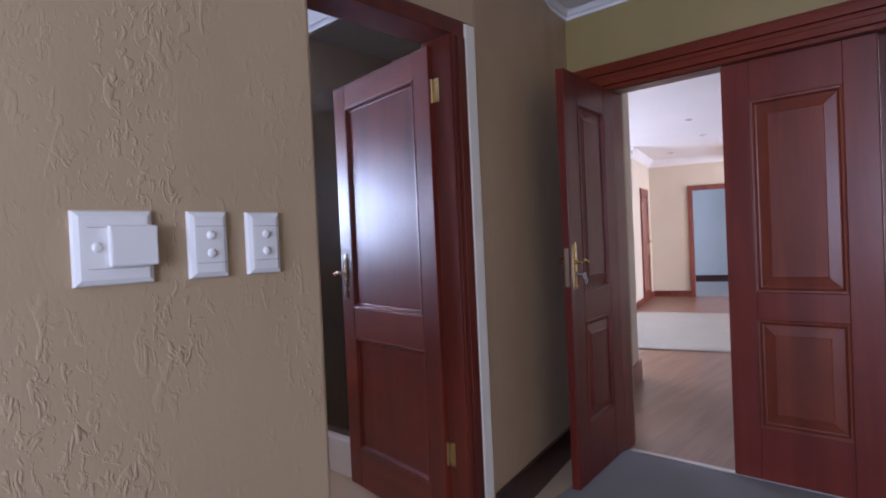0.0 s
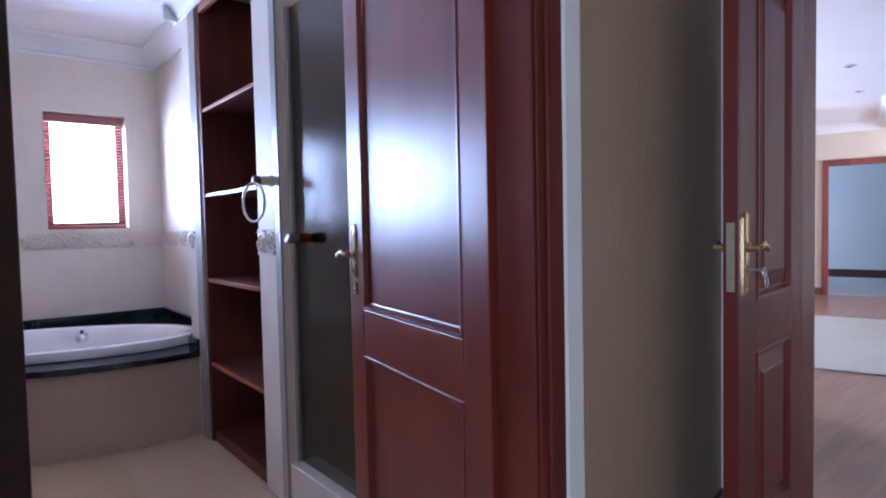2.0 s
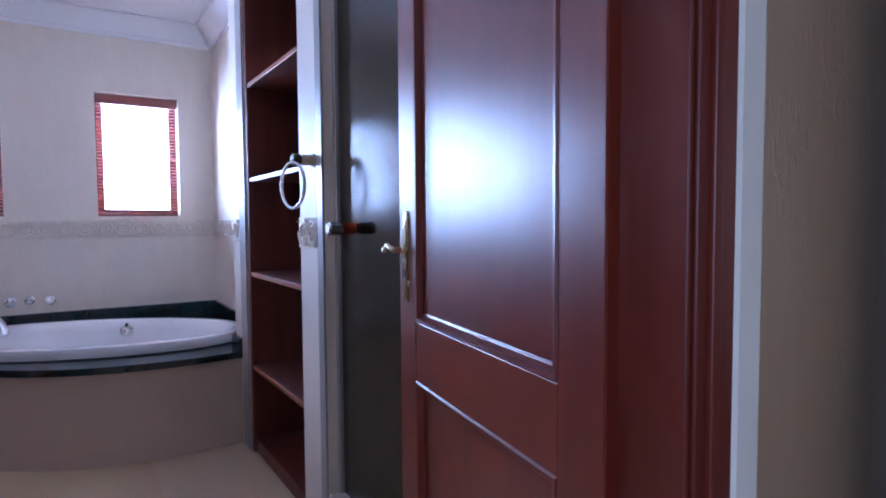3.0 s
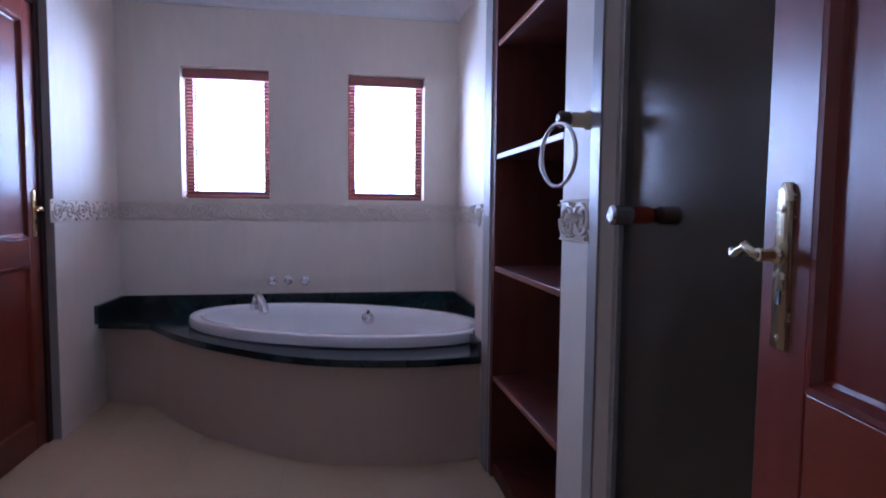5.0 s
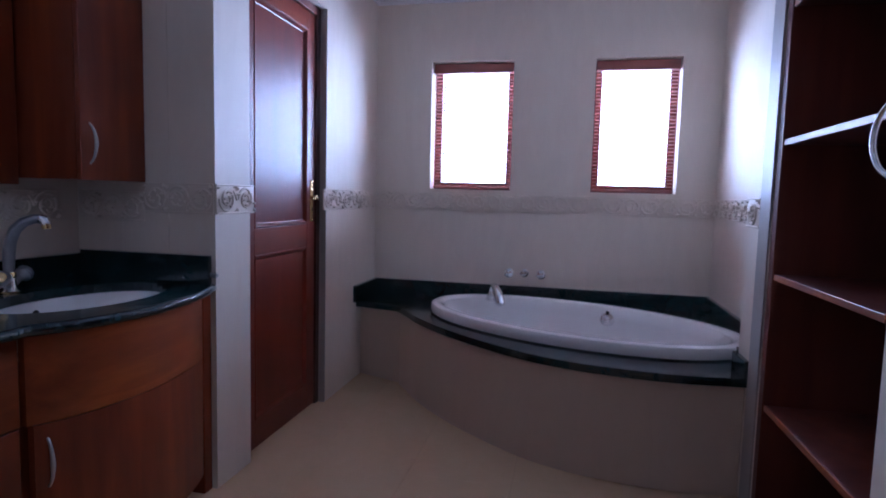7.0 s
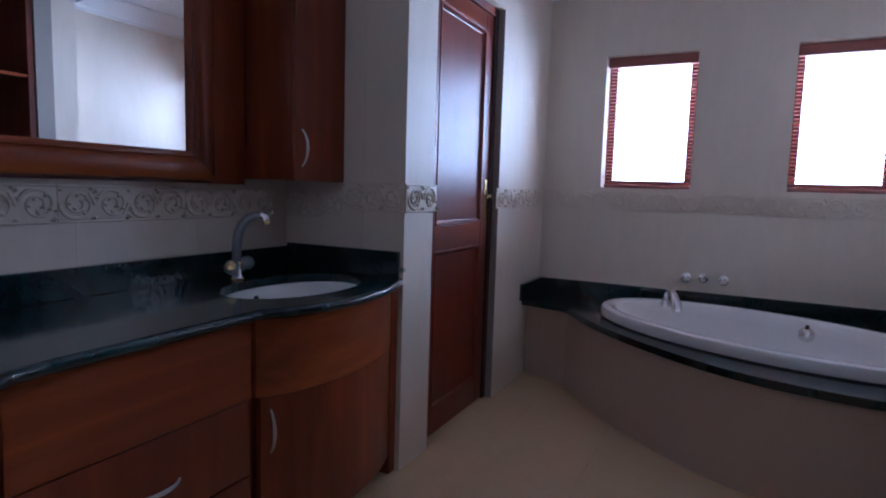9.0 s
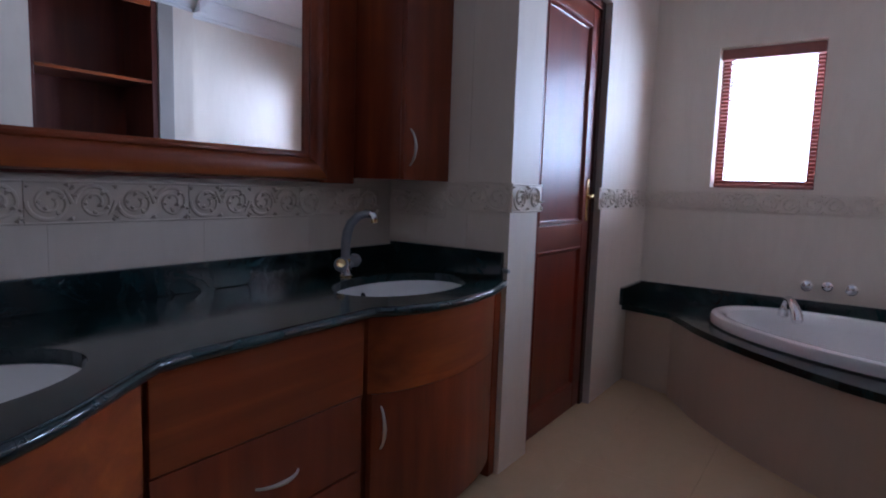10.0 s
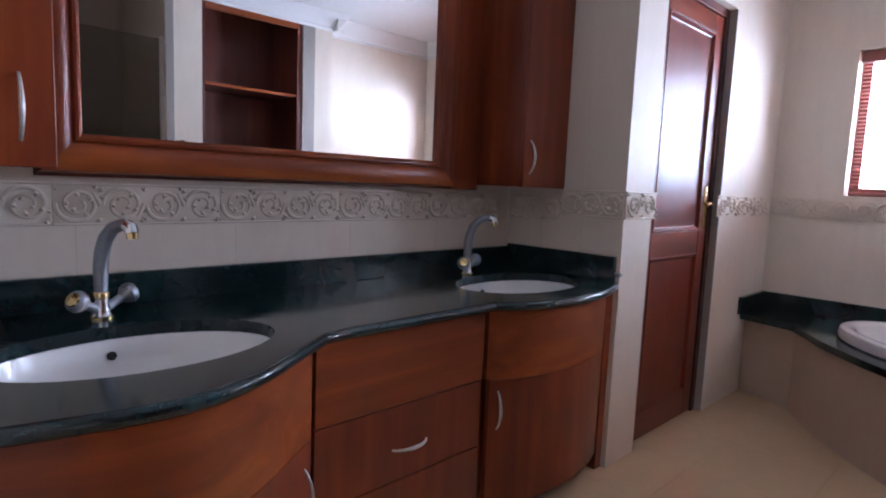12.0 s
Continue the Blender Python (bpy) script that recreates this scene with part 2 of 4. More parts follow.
def one_box(name, dims, mat, parent=None, label="", bevel=0.0):
    return part(name, box(bmesh.new(), *dims, bevel), mat, parent, label)


def structure(name, dims, mat, label, category, bevel=0.0):
    return tagged(one_box(name, dims, mat, None, "", bevel), label, category, "", "structure")


def ring_faces(bm, a, b, closed=True):
    n = len(a)
    for k in range(n if closed else n - 1):
        bm.faces.new((a[k], a[(k + 1) % n], b[(k + 1) % n], b[k]))


def loft(bm, rings, caps=(True, True), closed=True):
    made = [[bm.verts.new(p) for p in r] for r in rings]
    for a, b in zip(made, made[1:]):
        ring_faces(bm, a, b, closed)
    if caps[0]:
        bm.faces.new(list(reversed(made[0])))
    if caps[1]:
        bm.faces.new(made[-1])
    return made


def tube(bm, points, radius, sides=10, caps=True):
    """A round bar along points; radius may be a number or one per point."""
    pts = [Vector(p) for p in points]
    rings = []
    up = None
    for k, p in enumerate(pts):
        d = (pts[min(k + 1, len(pts) - 1)] - pts[max(k - 1, 0)]).normalized()
        if up is None:
            up = d.orthogonal().normalized()
        up = (up - d * up.dot(d)).normalized()
        side = d.cross(up)
        r = radius[k] if isinstance(radius, (list, tuple)) else radius
        rings.append([p + r * (math.cos(a) * up + math.sin(a) * side) for a in [2 * math.pi * i / sides for i in range(sides)]])
    loft(bm, rings, (caps, caps))
    return bm


def lathe(bm, profile, m=Matrix(), sides=20):
    """A turned body: profile rows of (radius, height), about local z."""
    rings = [[m @ Vector((r * math.cos(a), r * math.sin(a), h)) for a in [2 * math.pi * i / sides for i in range(sides)]] for r, h in profile]
    loft(bm, rings)
    return bm


def slab(bm, outline, z0, z1, bevel=0.0):
    """A flat plate from a plan outline."""
    top = [bm.verts.new((x, y, z1)) for x, y in outline]
    low = [bm.verts.new((x, y, z0)) for x, y in outline]
    ring_faces(bm, low, top)
    bm.faces.new(top)
    bm.faces.new(list(reversed(low)))
    if bevel:
        es = [e for e in bm.edges if abs(e.verts[0].co.z - e.verts[1].co.z) < 1e-6]
        bmesh.ops.bevel(bm, geom=es, offset=bevel, segments=3, profile=0.5, affect="EDGES")
    return bm


def smooth_curve(points, steps=8):
    """Points on a smooth line through the given plan points."""
    p = [Vector(q) for q in points]
    p = [2 * p[0] - p[1]] + p + [2 * p[-1] - p[-2]]
    out = []
    for k in range(1, len(p) - 2):
        for s in range(steps):
            t = s / steps
            a, b, c, d = p[k - 1], p[k], p[k + 1], p[k + 2]
            out.append(0.5 * (2 * b + (c - a) * t + (2 * a - 5 * b + 4 * c - d) * t * t + (3 * b - a - 3 * c + d) * t ** 3))
    out.append(p[-2])
    return [tuple(v) for v in out]


def sunk_panel(bm, x0, x1, z0, z1, y, out, rings):
    """A door panel facing out (-1 or 1) along y: rows of (inset, depth behind the face)."""
    rows = []
    for inset, depth in rings:
        rows.append([(x0 + inset, y - out * depth, z0 + inset), (x1 - inset, y - out * depth, z0 + inset),
                     (x1 - inset, y - out * depth, z1 - inset), (x0 + inset, y - out * depth, z1 - inset)])
    loft(bm, rows, (False, True))


FLAT_PANEL = [(0.0, 0.0), (0.004, -0.004), (0.012, -0.003), (0.020, 0.010), (0.026, 0.013), (0.03, 0.013)]
RAISED_PANEL = [(0.0, 0.0), (0.004, -0.005), (0.014, -0.004), (0.022, 0.012), (0.028, 0.014), (0.075, 0.004), (0.078, 0.001)]


def door_leaf(name, m, width, height, panels, stile, style, label, kind="", mats=(DOOR_RED, RAIL_RED, DOOR_RED), thick=0.042):
    """A leaf hung at its local origin, reaching along +x, faces at y = 0 and y = -thick."""
    door = thing(name, m, label, "door", "", kind)
    one_box("stile", (0, stile, -thick, 0, 0, height), mats[0], door, "", 0.003)
    one_box("stile", (width - stile, width, -thick, 0, 0, height), mats[0], door, "", 0.003)
    edges = [0.0] + [z for pr in panels for z in pr] + [height]
    for z0, z1 in zip(edges[::2], edges[1::2]):
        one_box("rail", (stile + 0.0005, width - stile - 0.0005, -thick + 0.001, -0.001, z0, z1), mats[1], door, "", 0.002)
    for z0, z1 in panels:
        bm = bmesh.new()
        sunk_panel(bm, stile, width - stile, z0, z1, -0.001, 1, style)
        sunk_panel(bm, stile, width - stile, z0, z1, -thick + 0.001, -1, style)
        part("panel", bm, mats[2], door)
    return door


def lever_handle(door, x, z, y, out, turn, mat=BRASS, plate=0.235, width=0.042, label="brass lever handle on a long backplate"):
    """A lever on a long plate; out is the side it faces along y, turn the way its lever points along x."""
    bm = bmesh.new()
    n = 10
    outline = [(-width / 2, -plate / 2), (width / 2, -plate / 2)] + [(width / 2 * math.cos(a), plate / 2 - 0.012 + 0.02 * math.sin(a)) for a in [math.pi * k / n for k in range(n + 1)]]
    rows = []
    for inset, d in ((0, 0.0), (0, 0.004), (0.004, 0.007)):
        s = 1 - inset / (width / 2)
        rows.append([(x + u * s, y + out * d, z + w * (1 - inset / (plate / 2))) for u, w in outline])
    loft(bm, rows)
    p = part("backplate", bm, mat, door, label, True)
    bm = bmesh.new()
    lathe(bm, [(0.013, 0), (0.013, 0.008), (0.009, 0.012), (0.009, 0.034)], Matrix.Translation((x, y + out * 0.006, z + 0.02)) @ Matrix.Rotation(radians(-90 * out), 4, "X"), 14)
    tube(bm, [(x, y + out * 0.034, z + 0.02), (x + turn * 0.012, y + out * 0.038, z + 0.022), (x + turn * 0.03, y + out * 0.04, z + 0.030),
              (x + turn * 0.05, y + out * 0.04, z + 0.021), (x + turn * 0.062, y + out * 0.04, z + 0.014), (x + turn * 0.070, y + out * 0.04, z + 0.024)],
         [0.0085, 0.009, 0.0085, 0.008, 0.0075, 0.005], 10)
    part("lever", bm, mat, p, "", True)
    bm = bmesh.new()
    box(bm, x - 0.004, x + 0.004, y + out * 0.0065, y + out * 0.0085, z - 0.05, z - 0.03)
    part("keyhole", bm, BLACK, p)
    for w in (plate / 2 - 0.03, -plate / 2 + 0.014):
        bm = lathe(bmesh.new(), [(0.0065, 0.0066), (0.006, 0.0085), (0.003, 0.0095)], Matrix.Translation((x, y, z + w)) @ Matrix.Rotation(radians(-90 * out), 4, "X"), 10)
        part("screw", bm, mat, p, "", True)
    return p


def bow_handle(parent, m, length=0.13, rise=0.028, mat=STEEL):
    """A bowed cabinet pull, along local z, standing out along local y."""
    pts = []
    for k in range(13):
        s = -1 + 2 * k / 12
        pts.append(m @ Vector((0, rise * (1 - s * s) ** 0.8, s * length / 2)))
    return part("handle", tube(bmesh.new(), pts, [0.0035 + 0.003 * (1 - abs(-1 + k / 6)) for k in range(13)], 8), mat, parent, "bowed steel handle", True)


# ---- the plan ----
WX, NY, SY = -5.70, 1.97, -0.085      # window wall, face of shelf and shower, face of the door wall
ALC_N = 2.125                          # far side of the bath alcove
VY, RX = -0.71, -3.82                  # wall behind the vanity, its return wall
PILLAR = -4.445                        # bath side of the pillar
EX = -1.50                             # bathroom side of the entrance wall
BATH_C = 2.61                          # ceilings
BED_X, DW = -1.515, 3.18               # bedroom wall beside the bathroom door, double-door wall
BED_C = 2.68

# floors
structure("floor_bathroom", (-6.0, -1.498, -1.0, 3.1, -0.12, -0.004), GROUT, "cream floor tile bed of the bathroom", "floor")
structure("floor_bedroom", (-1.498, 2.6, -3.0, 3.24, -0.12, 0.0), CARPET, "grey short-pile carpet in the bedroom", "floor")
structure("floor_hall", (-9.0, 3.0, 3.244, 16.0, -0.12, 0.0), LAMINATE, "red-brown wood laminate floor in the hall", "floor")

# window wall with two openings
W1, W2, WZ = (0.302, 0.852), (1.370, 1.890), (1.247, 2.092)


def wall_along_y(name, x0, x1, y0, y1, z1, openings, mat, label):
    """A wall of thickness x0..x1 with openings of (y0, y1, z0, z1)."""
    bm = bmesh.new()
    at = y0
    for a, b, lo, hi in sorted(openings):
        box(bm, x0, x1, at, a, 0, z1)
        if lo > 0:
            box(bm, x0, x1, a, b, 0, lo)
        if hi < z1:
            box(bm, x0, x1, a, b, hi, z1)
        at = b
    box(bm, x0, x1, at, y1, 0, z1)
    bmesh.ops.remove_doubles(bm, verts=bm.verts[:], dist=0.0005)
    return tagged(part(name, bm, mat), label, "wall", "", "structure")


def wall_along_x(name, y0, y1, x0, x1, z1, openings, mat, label):
    bm = bmesh.new()
    at = x0
    for a, b, lo, hi in sorted(openings):
        box(bm, at, a, y0, y1, 0, z1)
        if lo > 0:
            box(bm, a, b, y0, y1, 0, lo)
        if hi < z1:
            box(bm, a, b, y0, y1, hi, z1)
        at = b
    box(bm, at, x1, y0, y1, 0, z1)
    bmesh.ops.remove_doubles(bm, verts=bm.verts[:], dist=0.0005)
    return tagged(part(name, bm, mat), label, "wall", "", "structure")


wall_along_y("wall_window", WX - 0.22, WX, SY - 1.2, 3.1, BATH_C, [(*W1, *WZ), (*W2, *WZ)], WALL_TILE, "pale cream tiled wall with two small windows")
SD0, SD1, SDZ = -4.855, -4.068, 2.19
wall_along_x("wall_south", SY - 0.20, SY, WX, RX - 0.001, BATH_C, [(SD0, SD1, 0, SDZ)], WALL_TILE, "pale cream tiled wall with a door recess")
structure("wall_vanity_return", (RX - 0.20, RX, VY, SY - 0.201, 0, BATH_C), WALL_TILE, "cream tiled return wall beside the vanity", "wall")
structure("wall_vanity", (RX - 0.2, EX + 0.3, VY - 0.2, VY, 0, BATH_C), WALL_TILE, "cream tiled wall behind the vanity", "wall")
structure("wall_alcove_north", (WX, PILLAR, ALC_N, ALC_N + 0.2, 0, BATH_C), WALL_TILE, "pale cream tiled side wall of the bath alcove", "wall")
structure("pillar_bath", (PILLAR, -4.16, NY, 2.75, 0, BATH_C), WALL_TILE, "cream tiled pillar between bath and shelves", "pillar")
structure("pillar_shower", (-3.33, -3.07, NY, 2.95, 0, BATH_C), WALL_TILE, "cream tiled pillar between shelves and shower", "pillar")
structure("wall_shower_back", (-4.55, -1.94, 2.955, 3.1, 0, BATH_C), WALL_TILE, "tiled back wall of the shower", "wall")
structure("wall_shelf_header", (-4.159, -3.331, NY, 2.75, 2.552, BATH_C), WALL_TILE, "tiled wall above the shelves", "wall")
structure("shower_kerb", (-3.069, -1.70, NY + 0.002, NY + 0.13, 0, 0.2), WALL_TILE, "tiled kerb under the shower glass", "kerb", 0.006)
structure("ceiling_bathroom", (WX - 0.22, -1.52, -0.92, 3.1, BATH_C, BATH_C + 0.1), WHITE, "white bathroom ceiling", "ceiling")

# entrance wall between bedroom and bathroom
# Unseen pale lining, added to bounce light back at the window wall.
structure("wall_tile_lining", (EX, EX + 0.01, VY, 0.925, 0, BATH_C), WALL_TILE, "unseen cream tile lining added to bounce light into the bathroom", "wall")
structure("wall_switches", (EX + 0.0105, -1.20, -0.9, 0.925, 0, BED_C), BEIGE, "beige trowelled plaster wall with light switches", "wall", 0.012)
structure("wall_switches_far", (EX, -1.20, -3.0, -0.905, 0, BED_C), BEIGE, "beige trowelled plaster wall", "wall")
CORNER = (-1.765, DW)
bm = slab(bmesh.new(), [(BED_X, 1.991), CORNER, (-1.765, 3.38), (-2.0, 3.38), (-1.69, 1.991)], 0, BED_C)
tagged(part("wall_entrance", bm, BEIGE), "beige trowelled plaster wall beside the bathroom door", "wall", "", "structure")
structure("wall_over_door", (-1.69, BED_X, 0.93, 1.985, 2.19, BED_C), BEIGE, "beige plaster wall above the bathroom door", "wall")
structure("wall_over_pier", (-1.513, -1.20, 0.927, 0.96, 2.19, BED_C), BEIGE, "beige plaster edge above the bathroom door", "wall")
structure("plaster_edge", (-1.69, BED_X + 0.004, 1.921, 1.99, 0, 2.187), PALE_PLASTER, "pale plaster edge beside the door frame", "trim", 0.01)

# bedroom shell
wall_along_x("wall_double_door", DW, DW + 0.2, -1.764, 2.6, BED_C, [(-1.51, -0.215, 0, 2.13)], OLIVE, "olive-yellow plaster wall around the double door")
wall_along_x("wall_bedroom_south", -3.2, -3.0, -1.5, 2.6, BED_C, [(-0.5, 1.9, 0.8, 2.2)], BEIGE, "beige bedroom wall with a window")
structure("wall_bedroom_east", (2.6, 2.8, -3.2, 3.38, 0, BED_C), BEIGE, "beige bedroom wall", "wall")
structure("ceiling_bedroom", (-2.0, 2.8, -3.2, 3.38, BED_C, BED_C + 0.1), WHITE, "white bedroom ceiling", "ceiling")
nx, ny = 0.978, 0.207
bm = slab(bmesh.new(), [(BED_X + 0.001, 1.995), (BED_X + 0.02 * nx, 1.995 + 0.02 * ny), (CORNER[0] + 0.02 * nx, DW - 0.001), (CORNER[0] + 0.001, DW - 0.001)], 0, 0.17)
tagged(part("skirting_bedroom", bm, BASE_WOOD), "dark wooden skirting board", "skirting", "", "structure")


def cornice(name, a, b, inward, drop, reach, label):
    """A moulded cornice along the wall from a to b at the ceiling height in a."""
    pa, pb, n = Vector(a), Vector(b), Vector((*inward, 0))
    prof = [(0.0, -drop), (0.012, -drop), (0.016, -drop * 0.86), (0.03, -drop * 0.8), (reach * 0.45, -drop * 0.55),
            (reach * 0.72, -drop * 0.26), (reach * 0.86, -drop * 0.14), (reach * 0.9, -0.01), (reach, -0.008), (reach, 0.0), (0.0, 0.0)]
    bm = bmesh.new()
    loft(bm, [[p + n * u + Vector((0, 0, w)) for u, w in prof] for p in (pa, pb)])
    return tagged(part(name, bm, WHITE), label, "cornice", "", "structure")


C = BATH_C - 0.001
cornice("cornice_window_wall", (WX, SY, C), (WX, ALC_N, C), (1, 0), 0.135, 0.125, "white moulded cornice in the bathroom")
cornice("cornice_south", (RX, SY, C), (WX, SY, C), (0, 1), 0.135, 0.125, "white moulded cornice in the bathroom")
cornice("cornice_alcove", (WX, ALC_N, C), (PILLAR, ALC_N, C), (0, -1), 0.135, 0.125, "white moulded cornice in the bathroom")
cornice("cornice_pillar_side", (PILLAR, 1.88, C), (PILLAR, ALC_N, C), (-1, 0), 0.135, 0.125, "white moulded cornice round the pillar")
cornice("cornice_north", (PILLAR - 0.1, NY, C), (-1.695, NY, C), (0, -1), 0.135, 0.125, "white moulded cornice over shelves and shower")
C = BED_C - 0.001
cornice("cornice_bedroom_west", (BED_X, 1.6, C), (*CORNER, C), (0.978, 0.207), 0.11, 0.12, "white moulded cornice in the bedroom")
cornice("cornice_bedroom_north", (-1.764, DW, C), (2.6, DW, C), (0, -1), 0.11, 0.12, "white moulded cornice in the bedroom")


# ---- windows and blinds ----
def window_unit(name, y0, y1, blind_label):
    z0, z1 = WZ
    x = WX - 0.15
    win = thing(name, pose(x, (y0 + y1) / 2, z0), "small wooden-framed bathroom window, bright with daylight", "window", "bathroom windows", "structure")
    w, h, f = (y1 - y0) / 2 - 0.001, z1 - z0 - 0.001, 0.048
    for a, b, c, d in ((-w, -w + f, 0.001, h), (w - f, w, 0.001, h), (-w + f, w - f, 0.001, f), (-w + f, w - f, h - f, h)):
        one_box("window_frame", (-0.03, 0.02, a, b, c, d), FRAME_RED, win, "", 0.004)
    p = one_box("pane", (-0.008, -0.004, -w + f, w - f, f, h - f), PANE, win)
    p.visible_shadow = False
    blind = thing("venetian_blind", pose(WX - 0.075, (y0 + y1) / 2, z0), blind_label, "blind", "bathroom blinds")
    one_box("headrail", (-0.03, 0.03, -w + 0.004, w - 0.004, h - 0.065, h - 0.002), BLIND_WOOD, blind, "dark wooden valance", 0.006)
    one_box("bottom_rail", (-0.014, 0.014, -w + 0.008, w - 0.008, 0.006, 0.024), BLIND_WOOD, blind, "", 0.004)
    first = None
    n = 33
    for k in range(n):
        z = 0.045 + k * (h - 0.13) / (n - 1)
        if first is None:
            bm = box(bmesh.new(), -0.0125, 0.0125, -w + 0.008, w - 0.008, -0.0006, 0.0006)
            first = part("slat", bm, BLIND_WOOD, blind)
            ob = first
        else:
            ob = first.copy()
            scene.collection.objects.link(ob)
            ob.parent = blind
        ob.matrix_local = pose(0, 0, z, 0, -9, 0)
    for y in (-w * 0.6, w * 0.6):
        part("ladder_cord", tube(bmesh.new(), [(0.012, y, 0.02), (0.012, y, h - 0.06)], 0.0012, 6), BLIND_WOOD, blind)
    return win


window_unit("window_1", *W1, "dark wooden venetian blind lowered in a window")
window_unit("window_2", *W2, "dark wooden venetian blind lowered in a window")


# ---- bath ----
def bath_front(offset=0.0):
    pts = [(x + offset - 0.012, y) for x, y in ((-5.25, 0.22), (-5.10, 0.33), (-4.93, 0.45), (-4.68, 0.69), (-4.43, 1.01), (-4.31, 1.25), (-4.255, 1.5), (-4.24, 1.72), (-4.265, 1.965))]
    return smooth_curve(pts, 6)


plinth = [(WX + 0.002, SY + 0.002), (-5.32, SY + 0.002), (-5.30, 0.24)] + bath_front(-0.035)[1:] + [(PILLAR - 0.002, NY - 0.005), (PILLAR - 0.002, ALC_N - 0.002), (WX + 0.002, ALC_N - 0.002)]
deck = [(WX + 0.002, SY + 0.002), (-5.285, SY + 0.002), (-5.27, 0.20)] + bath_front() + [(-4.27, NY - 0.003), (PILLAR - 0.002, NY - 0.003), (PILLAR - 0.002, ALC_N - 0.002), (WX + 0.002, ALC_N - 0.002)]

TUB_C, TUB_A, TUB_B, TUB_T = Vector((-5.02, 1.275)), 0.88, 0.472, math.atan2(0.92, 0.40)


def tub_ring(scale_a, scale_b, z, n=56, shift=(0, 0)):
    """Points of the oval, turned in plan."""
    out = []
    for k in range(n):
        a = 2 * math.pi * k / n
        u, v = scale_a * math.cos(a), scale_b * math.sin(a)
        out.append(Vector((TUB_C.x + shift[0] + u * math.cos(TUB_T) - v * math.sin(TUB_T), TUB_C.y + shift[1] + u * math.sin(TUB_T) + v * math.cos(TUB_T), z)))
    return out


def holed_slab(bm, outline, hole, z0, z1):
    """A flat plate with one round hole: quads from hole to outline."""
    n = len(hole)
    cx = sum(p[0] for p in hole) / n
    cy = sum(p[1] for p in hole) / n

    def meet(dx, dy):
        best = None
        m = len(outline)
        for i in range(m):
            (x0, y0), (x1, y1) = outline[i], outline[(i + 1) % m]
            ex, ey = x1 - x0, y1 - y0
            den = dx * ey - dy * ex
            if abs(den) < 1e-9:
                continue
            t = ((x0 - cx) * ey - (y0 - cy) * ex) / den
            s = ((x0 - cx) * dy - (y0 - cy) * dx) / den
            if t > 0 and -1e-6 <= s <= 1 + 1e-6 and (best is None or t < best):
                best = t
        return best

    dirs = []
    for p in hole:
        dirs.append((math.atan2(p[1] - cy, p[0] - cx), p))
    angs = sorted(d[0] for d in dirs)
    extra = [math.atan2(y - cy, x - cx) for x, y in outline]
    every = sorted(set([round(a, 6) for a in angs + extra]))

    def hole_at(a):
        for i in range(n):
            p, q = hole[i], hole[(i + 1) % n]
            ex, ey = q[0] - p[0], q[1] - p[1]
            dx, dy = math.cos(a), math.sin(a)
            den = dx * ey - dy * ex
            if abs(den) < 1e-12:
                continue
            t = ((p[0] - cx) * ey - (p[1] - cy) * ex) / den
            s = ((p[0] - cx) * dy - (p[1] - cy) * dx) / den
            if t > 0 and -1e-4 <= s <= 1 + 1e-4:
                return cx + t * dx, cy + t * dy
        return hole[0][0], hole[0][1]

    rows = {"it": [], "ot": [], "ib": [], "ob": []}
    for a in every:
        dx, dy = math.cos(a), math.sin(a)
        t = meet(dx, dy)
        hx, hy = hole_at(a)
        for key, x, y, z in (("it", hx, hy, z1), ("ot", cx + t * dx, cy + t * dy, z1), ("ib", hx, hy, z0), ("ob", cx + t * dx, cy + t * dy, z0)):
            rows[key].append(bm.verts.new((x, y, z)))
    ring_faces(bm, rows["it"], rows["ot"])
    ring_faces(bm, rows["ob"], rows["ib"])
    ring_faces(bm, rows["ot"], rows["ob"])
    ring_faces(bm, rows["ib"], rows["it"])
    return bm


bath = thing("bathtub", pose(0, 0, 0), "white oval bathtub set in a dark green granite deck", "bathtub")
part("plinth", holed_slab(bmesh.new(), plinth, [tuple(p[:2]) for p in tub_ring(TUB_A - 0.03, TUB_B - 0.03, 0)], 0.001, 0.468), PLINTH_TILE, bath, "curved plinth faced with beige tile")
bm = holed_slab(bmesh.new(), deck, [tuple(p[:2]) for p in tub_ring(TUB_A - 0.025, TUB_B - 0.025, 0)], 0.47, 0.505)
part("deck", bm, GRANITE, bath, "polished dark green granite deck")
bm = bmesh.new()
rows = []
for da, z in ((-0.02, 0.506), (0.0, 0.512), (0.004, 0.54), (-0.004, 0.562), (-0.018, 0.570), (-0.045, 0.568), (-0.062, 0.556), (-0.08, 0.50), (-0.12, 0.36), (-0.17, 0.22), (-0.24, 0.15), (-0.36, 0.125)):
    rows.append(tub_ring(TUB_A + da * 1.25, TUB_B + da, z))
loft(bm, rows, (False, True))
part("tub", bm, CERAMIC, bath, "white glazed oval basin with a rolled rim", True)
U = 0.024
one_box("upstand", (WX + 0.001, WX + U, SY + 0.001, ALC_N - 0.001, 0.505, 0.612), GRANITE, bath, "", 0.003)
one_box("upstand", (WX + U, -5.285, SY + 0.001, SY + U, 0.505, 0.612), GRANITE, bath, "", 0.003)
one_box("upstand", (WX + U, PILLAR - 0.003, ALC_N - U, ALC_N - 0.001, 0.505, 0.612), GRANITE, bath, "", 0.003)
one_box("upstand", (PILLAR - 0.025, PILLAR - 0.003, NY - 0.003, ALC_N - U, 0.505, 0.59), GRANITE, bath, "", 0.003)
